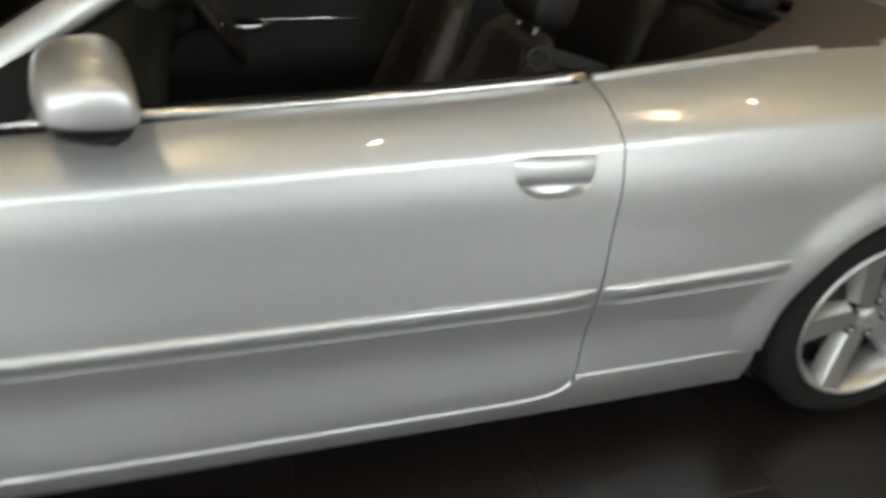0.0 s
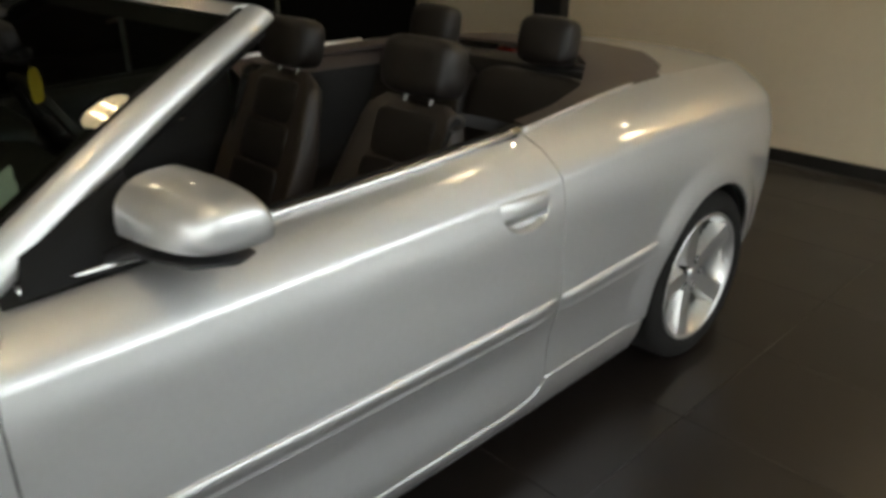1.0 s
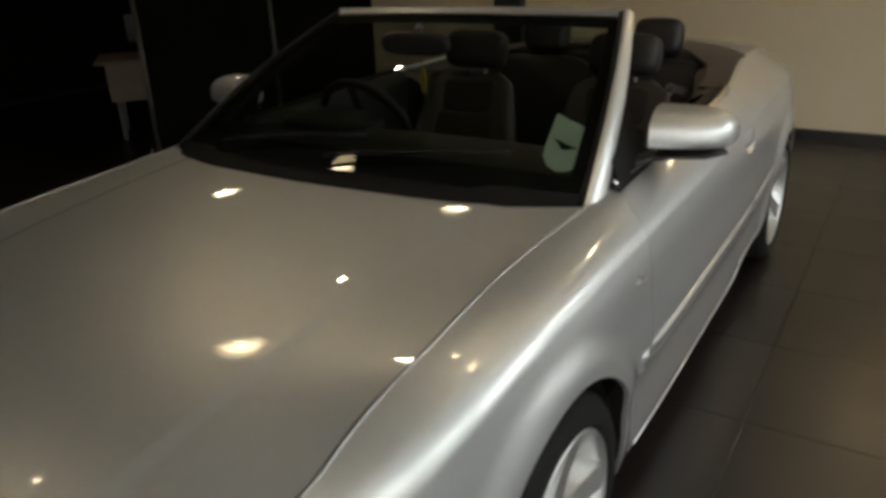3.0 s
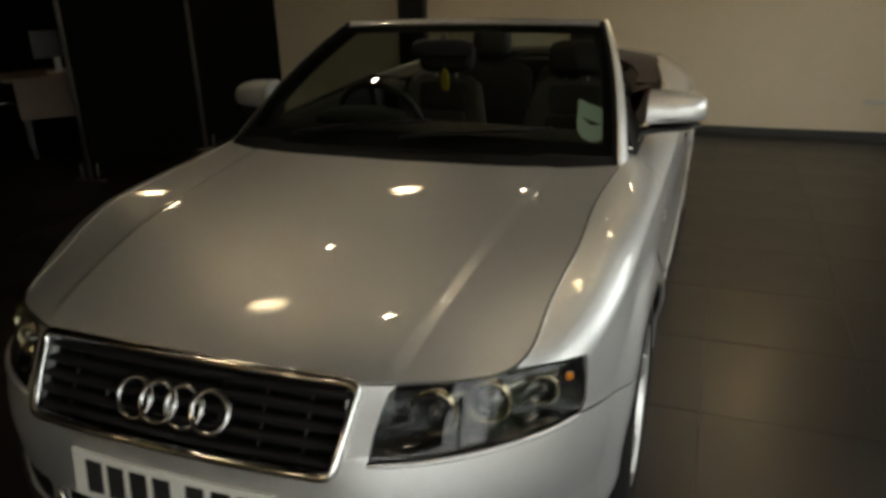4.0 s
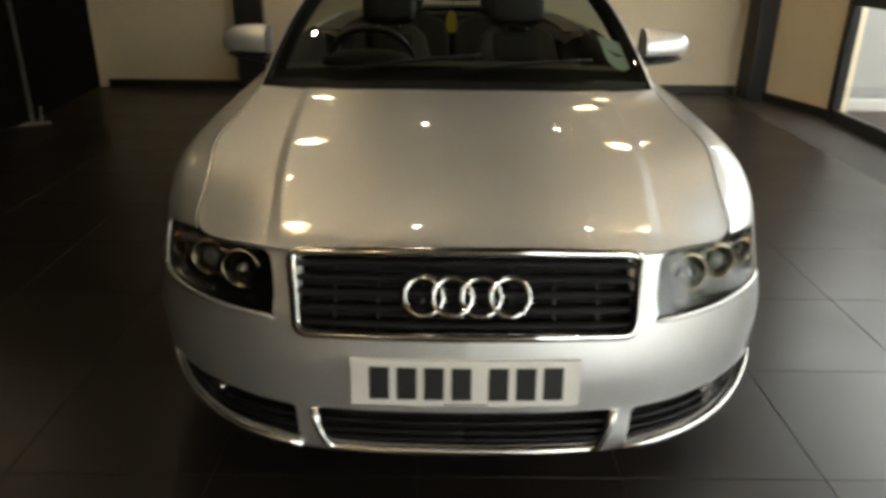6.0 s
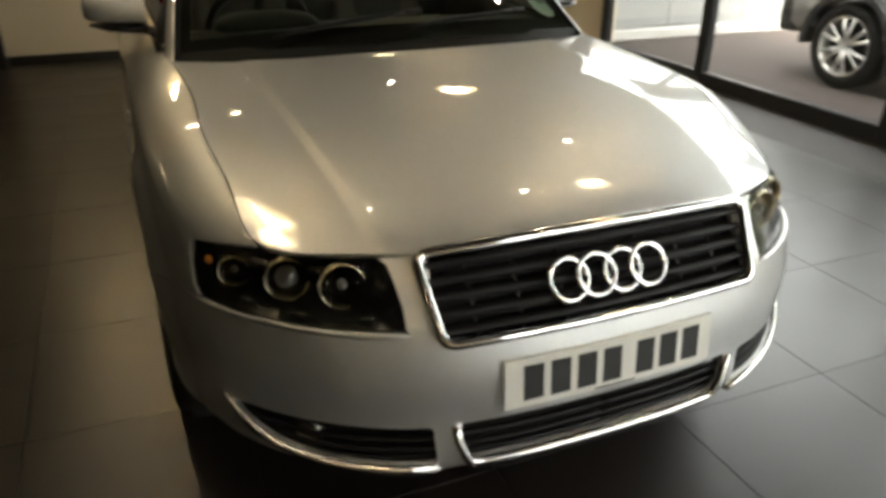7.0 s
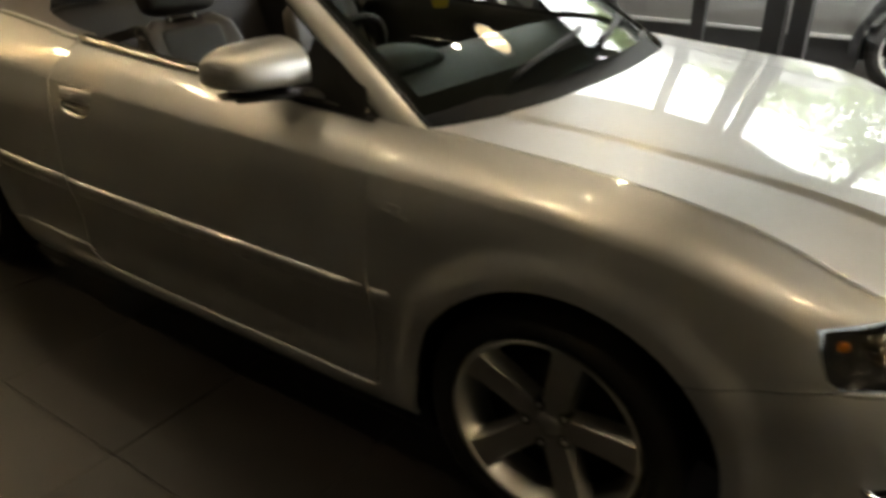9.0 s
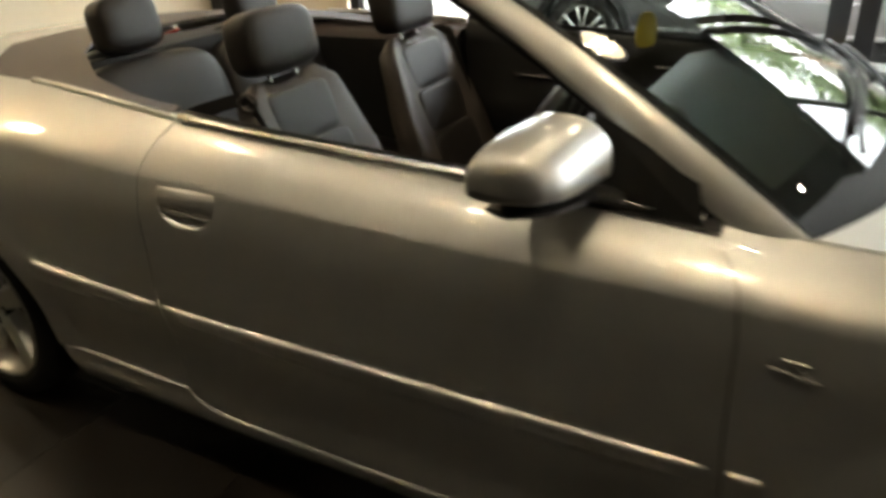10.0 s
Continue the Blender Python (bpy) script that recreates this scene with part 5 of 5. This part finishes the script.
tagged(part("baseboard", boxed(-3.5, 3.0, Y1 - 0.02, Y1, 0, 0.085, 0.003, 1), SKIRT), kind="structure")
tagged(part("baseboard", boxed(-0.02, 0.0, -0.86, 0.1, 0, 0.085, 0.003, 1, EAST), SKIRT), kind="structure")
tagged(part("column", boxed(3.0, 3.2, Y1 - 0.36, Y1 - 0.03, 0, ZC, 0.004, 1), STEEL_BLACK), "black square steel column beside the cream wall", "column", kind="structure")
tagged(part("column", boxed(-2.12, -1.84, Y1 - 0.12, Y1 - 0.002, 0, ZC, 0.004, 1), STEEL_BLACK), "black flat column on the cream wall", "column", kind="structure")

# black display panels with steel poles
for y0, y1, x0, x1 in ((2.52, 3.68, -3.68, -3.43), (3.68, 5.30, -3.43, -3.56)):
    pn = thing("display_panel", "tall black display panel on a thin steel pole", "partition", "display panels")
    d = Vector((x1 - x0, y1 - y0, 0))
    m = Matrix.Translation((x0, y0, 0)) @ Matrix.Rotation(math.atan2(d.y, d.x), 4, "Z")
    part("panel_sheet", boxed(0.03, d.length - 0.03, -0.012, 0.012, 0.03, 2.4, 0.003, 1, m), CURTAIN, pn)
    part("pole", lathe(bmesh.new(), [(0.0, 0.0), (0.018, 0.0), (0.018, 2.42), (0.012, 2.44), (0.0, 2.44)], m, 16), STEEL, pn)
    part("pole_foot", boxed(-0.13, 0.13, -0.02, 0.02, 0, 0.012, 0.003, 1, m @ pose(0, 0, 0, 0, 0, -70)), STEEL, pn)
    for dx in (-0.07, 0.07):
        part("foot_peg", tube(bmesh.new(), [m @ pose(0, 0, 0, 0, 0, -70) @ Vector((dx, 0, 0.01)), m @ pose(0, 0, 0, 0, 0, -70) @ Vector((dx * 1.1, 0, 0.14))], 0.008, 8), STEEL, pn)

# desk with a monitor in the dark part of the room
DM = Matrix.Translation((-4.78, 2.92, 0)) @ Matrix.Rotation(radians(52), 4, "Z")
desk = thing("office_desk", "pale beech office desk with a modesty panel", "desk")
part("desktop", boxed(-0.08, 1.5, -0.08, 0.70, 0.70, 0.725, 0.004, 1, DM), BEECH, desk)
part("modesty_panel", boxed(0.0, 1.42, 0.0, 0.02, 0.36, 0.70, 0.002, 1, DM), BEECH, desk)
for x, y in ((0.06, 0.06), (1.36, 0.06), (0.06, 0.6), (1.36, 0.6)):
    part("desk_leg", boxed(x - 0.02, x + 0.02, y - 0.02, y + 0.02, 0, 0.70, 0.003, 1, DM), BLACK, desk)
mon = thing("monitor", "small dark computer monitor standing on the desk", "monitor")
part("screen_shell", boxed(0.22, 0.60, 0.24, 0.27, 0.86, 1.10, 0.006, 2, DM), BLACK, mon)
part("stand", boxed(0.38, 0.44, 0.27, 0.30, 0.735, 0.98, 0.006, 1, DM), STEEL, mon)
part("stand_foot", boxed(0.30, 0.52, 0.20, 0.38, 0.725, 0.74, 0.004, 1, DM), STEEL, mon)

# small things on the walls
call = thing("fire_call_point", "small red fire alarm call point on the cream wall", "fire alarm")
part("call_box", boxed(-0.045, 0.0, -0.50, -0.41, 1.10, 1.19, 0.006, 2, EAST), REDBOX, call)
part("call_face", boxed(-0.0465, -0.0455, -0.485, -0.425, 1.115, 1.175, 0, 1, EAST), WHITE, call)
sw = thing("wall_switch", "small dark wall switch plate", "switch")
part("switch_plate", boxed(-0.014, 0.0, -0.06, 0.01, 1.13, 1.20, 0.003, 1, EAST), BLACK, sw)
part("switch_rocker", boxed(-0.020, -0.013, -0.04, -0.01, 1.15, 1.18, 0.002, 1, EAST), STEEL, sw)
vent = thing("wall_vent", "narrow grey vent strip low on the cream wall", "vent")
part("vent_frame", boxed(2.20, 2.52, Y1 - 0.012, Y1, 0.325, 0.36, 0.002, 1), PALEGREY, vent)
for k in range(3):
    part("vent_slat", boxed(2.215, 2.505, Y1 - 0.015, Y1 - 0.011, 0.331 + 0.009 * k, 0.335 + 0.009 * k), PALEGREY, vent)

# glazed front on the street side
def frame_bar(name, *b):
    return tagged(part(name, boxed(*b, 0.004, 1), STEEL_BLACK), kind="structure")
MULL = (4.12, 2.75, 1.03, -0.68, -2.0, -2.95, -4.55)
for y in MULL:
    frame_bar("trim", 3.36, 3.44, y - 0.045, y + 0.045, 0, ZC)
for z0, z1 in ((0.0, 0.11), (2.6, ZC)):
    frame_bar("trim", 3.37, 3.43, Y0, 4.16, z0, z1)
frame_bar("trim", 3.37, 3.43, 2.795, 4.075, 0.98, 1.1)
frame_bar("trim", 3.31, 3.46, 0.30, 0.415, 0, ZC)
frame_bar("trim", 3.31, 3.46, 0.455, 0.58, 0, ZC)
edges = sorted([y + d for y in MULL for d in (-0.045, 0.045)] + [0.30, 0.58, Y0])[:-1]
for i in range(0, len(edges), 2):
    w = tagged(part("window_%d" % (i // 2 + 1), boxed(3.396, 3.404, edges[i], edges[i + 1], 0.11, 2.6), PANE, smooth=False), kind="structure")
    w.visible_shadow = False

# unseen south glazing, added to let daylight onto the car's front
for x in (1.15, 1.9, 3.40):
    frame_bar("trim", x - 0.045, x + 0.045, Y0 - 0.08, Y0, 0, ZC)
for z0, z1 in ((0.0, 0.11), (2.6, ZC)):
    frame_bar("trim", 1.195, 3.355, Y0 - 0.07, Y0 - 0.01, z0, z1)
for i, (x0, x1) in enumerate(((1.195, 1.855), (1.945, 3.355))):
    w = tagged(part("window_%d" % (i + 20), boxed(x0, x1, Y0 - 0.044, Y0 - 0.036, 0.11, 2.6), PANE, smooth=False), kind="structure")
    w.visible_shadow = False

# ---- outside ----
tagged(part("forecourt", boxed(-40, 3.6, -60, Y0 - 0.25, -0.32, -0.12), PAVING), kind="structure")
gd = part("ground", boxed(3.6, 400, -400, 400, -0.32, -0.12), PAVING)
tagged(gd, kind="structure")
tagged(part("pavement", boxed(3.44, 3.75, -60, 60, -0.2, -0.02, 0.01, 1), PALEGREY), kind="structure")


def simple_wheel(x, y, z, r, parent):
    w = new("wheel")
    w.parent = parent
    m = Matrix.Translation((x, y, z)) @ pose(0, 0, 0, 0, -90, 0)
    k = r / 0.36
    part("tyre", lathe(bmesh.new(), [(0.245 * k, -0.02), (0.26 * k, 0.004), (0.30 * k, 0.008), (0.34 * k, -0.01), (0.36 * k, -0.04), (0.36 * k, -0.2), (0.25 * k, -0.22)], m, 48, closed=True), RUBBER, w, angle=50)
    rim = part("rim", lathe(bmesh.new(), [(0.25 * k, -0.004), (0.243 * k, 0.0), (0.236 * k, -0.006), (0.225 * k, -0.05), (0.22 * k, -0.15)], m, 48), ALLOY, w)
    part("hub_well", lathe(bmesh.new(), [(0, -0.1), (0.225 * k, -0.1)], m, 32), DARK, w)
    for i in range(6):
        for da in (-9, 9):
            a = m @ pose(0, 0, 0, 0, 0, 60 * i + da * 0.6)
            part("spoke", tube(bmesh.new(), [a @ Vector((0.03, 0, -0.02)), a @ Vector((0.13 * k, 0.012 * math.copysign(1, da), -0.012)), a @ Vector((0.235 * k, 0.03 * math.copysign(1, da), -0.016))], [0.02, 0.014, 0.016], 8), ALLOY, rim)
    part("hub_cap", lathe(bmesh.new(), [(0, 0.0), (0.045, -0.004), (0.055, -0.02), (0.06, -0.05)], m, 24), ALLOY, rim)


suv = thing("parked_suv", "light silver off-road car with black wheel arches parked outside", "car")
SX = 4.78
YF, YR = -0.28, 2.62
ylo, yhi = -1.12, 3.42
bm = bmesh.new()
prof = [(0.06, 0.36), (0.0, 0.42), (-0.015, 0.72), (0.0, 0.93), (0.02, 1.02), (0.05, 1.08)]
stations = [(ylo, 0.30), (ylo + 0.06, 0.14), (ylo + 0.25, 0.04), (ylo + 0.7, 0.0), (1.2, -0.01), (yhi - 0.6, 0.0), (yhi - 0.2, 0.05), (yhi - 0.05, 0.14), (yhi, 0.32)]
us = np.linspace(ylo, yhi, 80)
inx = soft_line([a for a, _ in stations], [b for _, b in stations])
rings = [[bm.verts.new((SX + dx + float(inx(y)), y, z)) for dx, z in prof] for y in us]
for a, b in zip(rings, rings[1:]):
    for k in range(len(prof) - 1):
        mid = (a[k].co + b[k + 1].co) / 2
        if min(math.hypot(mid.y - c, mid.z - 0.31) for c in (YF, YR)) > 0.43:
            bm.faces.new((a[k], b[k], b[k + 1], a[k + 1]))
part("body_side", bm, SUVPAINT, suv)
part("body_core", boxed(SX + 0.36, SX + 1.75, ylo + 0.1, yhi - 0.1, 0.3, 1.06, 0.05, 3), SUVPAINT, suv)
part("cabin", boxed(SX + 0.13, SX + 1.7, -0.1, yhi - 0.12, 1.06, 1.72, 0.16, 4), SUVGLASS, suv)
part("roof", boxed(SX + 0.2, SX + 1.62, 0.1, yhi - 0.25, 1.70, 1.77, 0.03, 3), SUVPAINT, suv)
part("sill_cladding", boxed(SX + 0.01, SX + 0.2, YF + 0.4, YR - 0.4, 0.14, 0.37, 0.02, 2), BLACK, suv)
for z0, z1 in ((0.62, 0.655), (0.80, 0.812)):
    part("side_moulding", boxed(SX - 0.03, SX + 0.0, YF + 0.5, YR - 0.5, z0, z1, 0.006, 2), SUVPAINT, suv)
part("sill_strip", boxed(SX - 0.02, SX + 0.02, YF + 0.44, YR - 0.44, 0.365, 0.395, 0.008, 2), WHITE, suv)
part("underbody", boxed(SX + 0.2, SX + 1.6, ylo + 0.3, yhi - 0.3, 0.18, 0.45), DARK, suv)
part("end_bumper", boxed(SX + 0.1, SX + 1.7, yhi - 0.18, yhi + 0.06, 0.32, 0.62, 0.05, 3), BLACK, suv)
part("end_bumper", boxed(SX + 0.1, SX + 1.7, ylo - 0.06, ylo + 0.18, 0.32, 0.62, 0.05, 3), BLACK, suv)
for c in (YF, YR):
    bm = bmesh.new()
    rings = [[bm.verts.new((SX + dx, c + r * math.cos(radians(t)), 0.31 + r * math.sin(radians(t)))) for dx, r in ((0.12, 0.40), (-0.03, 0.40), (-0.035, 0.46), (0.03, 0.49))] for t in range(-5, 186, 8)]
    for a, b in zip(rings, rings[1:]):
        for k in range(3):
            bm.faces.new((a[k], a[k + 1], b[k + 1], b[k]))
    bmesh.ops.recalc_face_normals(bm, faces=bm.faces)
    part("arch_cladding", bm, BLACK, suv)
    simple_wheel(SX - 0.01, c, 0.31, 0.36, suv)
for y in (0.55, 1.62):
    part("door_seam", tube(bmesh.new(), [(SX - 0.005 + d, y + 0.02 * k, z) for k, (d, z) in enumerate(((0.0, 0.56), (-0.014, 0.75), (0.0, 0.93), (0.03, 1.03)))], 0.005, 6), DARK, suv)
    part("door_handle", boxed(SX - 0.03, SX + 0.01, y + 0.72 - 0.1, y + 0.72 + 0.1, 0.88, 0.915, 0.01, 2), SUVPAINT, suv)

suv.location = (0, 0, -0.07)

# pale wall and shutters across the yard
yard = tagged(part("yard_wall", boxed(9.0, 9.3, 3.2, 5.15, -0.12, 2.6), WHITE), kind="structure")
for k in range(12):
    part("shutter_slat", boxed(8.96, 9.0, 3.4, 5.1, 0.1 + 0.2 * k, 0.28 + 0.2 * k, 0.01, 1), PALEGREY, yard)


side = tagged(part("yard_wall", boxed(3.85, 16, 5.2, 5.4, -0.12, 2.4, 0.01, 1), WHITE), kind="structure")
for k in range(9):
    part("wall_panel", boxed(3.87 + 1.1 * k, 4.95 + 1.1 * k, 5.185, 5.2, 0.02, 2.38, 0.006, 1), WHITE, side)
part("base_strip", boxed(3.85, 14.0, 5.15, 5.2, -0.12, 0.0, 0.01, 1), PALEGREY, side)
part("end_pier", boxed(3.82, 4.0, 4.98, 5.18, -0.12, 2.4, 0.01, 1), WHITE, side)


tagged(part("backdrop", boxed(22, 22.4, -40, 45, -0.14, 4.6), FARWALL), kind="structure")


def tree(x, y, h, seed):
    rnd = random.Random(seed)
    t = thing("tree", "leafy green broadleaf tree beyond the yard", "tree", "trees outside")
    bm = bmesh.new()
    tube(bm, [(x, y, -0.14), (x + 0.05, y, h * 0.25), (x - 0.05, y + 0.1, h * 0.5), (x, y, h * 0.8)], [0.2, 0.15, 0.1, 0.03], 10)
    tips = []
    for i in range(14):
        a, z = rnd.uniform(0, math.tau), h * rnd.uniform(0.25, 0.7)
        ln = h * rnd.uniform(0.18, 0.34)
        tip = Vector((x + ln * math.cos(a), y + ln * math.sin(a), z + ln * rnd.uniform(0.3, 0.9)))
        tube(bm, [(x, y, z), (Vector((x, y, z)) + tip) / 2 + Vector((0, 0, 0.1)), tip], [0.06, 0.04, 0.012], 6)
        tips.append(tip)
    part("trunk", bm, BARK, t)
    bm = bmesh.new()
    for tip in tips + [Vector((x, y, h * 0.85))]:
        for j in range(150):
            c = tip + Vector((rnd.gauss(0, 0.45), rnd.gauss(0, 0.45), rnd.gauss(0, 0.35))) * (h / 6)
            q = Euler((rnd.uniform(0, 6.3), rnd.uniform(0, 6.3), rnd.uniform(0, 6.3))).to_matrix()
            s = rnd.uniform(0.09, 0.17)
            vs = [bm.verts.new(c + q @ Vector(v) * s) for v in ((-1, 0, 0), (0, -0.5, 0.1), (1, 0, 0), (0, 0.5, 0.1))]
            bm.faces.new(vs)
    part("crown", bm, LEAF, t, smooth=False)


for i, (x, y, h) in enumerate(((14.0, -1.6, 7.2), (15.5, 2.2, 6.2), (15.0, -5.6, 5.4), (17.5, 0.2, 7.4), (16.5, -3.6, 6.0))):
    tree(x, y, h, 11 + i)

# ceiling lamps
def downlight(x, y, r, material, name, label, tube_material=None):
    dl = thing(name, label, "ceiling light", name + "s")
    m = pose(x, y, ZC)
    part("lamp_ring", lathe(bmesh.new(), [(r * 1.25, 0.0), (r * 1.25, -0.008), (r * 1.02, -0.01), (r, 0.0)], m, 28), CHROME, dl)
    part("lamp_disc", lathe(bmesh.new(), [(0.0, -0.004), (r, -0.004)], m, 28), material, dl)
    if tube_material:
        for dy in (-0.045, 0.045):
            part("lamp_tube", tube(bmesh.new(), [(x - 0.1, y + dy, ZC - 0.014), (x + 0.1, y + dy, ZC - 0.014)], 0.009, 8), tube_material, dl)


# the unseen pair at y = -4.7 is added to brighten wing and bumper
for x, ys in ((-1.27, (-4.7, -2.05, 0.62, 3.22, 5.2)), (1.58, (-2.05, 0.62, 3.22, 5.2)), (-4.0, (-4.7, 3.1))):
    for y in ys:
        downlight(x, y, 0.165, WASHER if y > 5 else LAMP, "round_downlight", "large round warm twin-tube downlight in the ceiling", WASHTUBE if y > 5 else TUBE)
# spots at y = -1.2 are guessed, added to light the car's front end
for x, y in ((-0.25, 0.5), (1.02, 0.6), (-1.3, 1.7), (1.85, 1.62), (-0.22, 3.58), (1.08, 3.65), (-0.26, 4.95), (1.15, 5.0), (1.02, -2.5), (-0.25, -2.5), (-1.3, -1.2), (1.85, -1.2)):
    downlight(x, y, 0.035, SPOT, "spotlight", "small bright halogen spotlight in the dark ceiling")

# floor tiles
T = 0.59
me = bpy.data.meshes.new("floor_tile")
bm = boxed(0.001, T - 0.001, 0.001, T - 0.001, -0.008, 0.0, 0.0012, 1)
bm.to_mesh(me)
bm.free()
me.materials.append(TILE)
far = []
for i in range(-16, 4):
    for j in range(-12, 9):
        x, y = 1.06 + T * i, -0.05 + T * j
        if x + T > X1 or y + T > Y1 + 0.3 or x < X0 - 0.3 or y < Y0 - 0.3:
            continue
        if -3.7 < x < 3.4 and -2.5 < y < 5.2:
            t = link("floor_tile", me, None, gro)
            t.location = (x, y, 0)
        else:
            far.append((x, y))
bm = bmesh.new()
for x, y in far:
    vs = [bm.verts.new((x + a * (T - 0.003) + 0.0015, y + b * (T - 0.003) + 0.0015, 0.0)) for a, b in ((0, 0), (1, 0), (1, 1), (0, 1))]
    bm.faces.new(vs)
tagged(part("floor_tiles_beyond", bm, TILE, gro, smooth=False), kind="stuff")
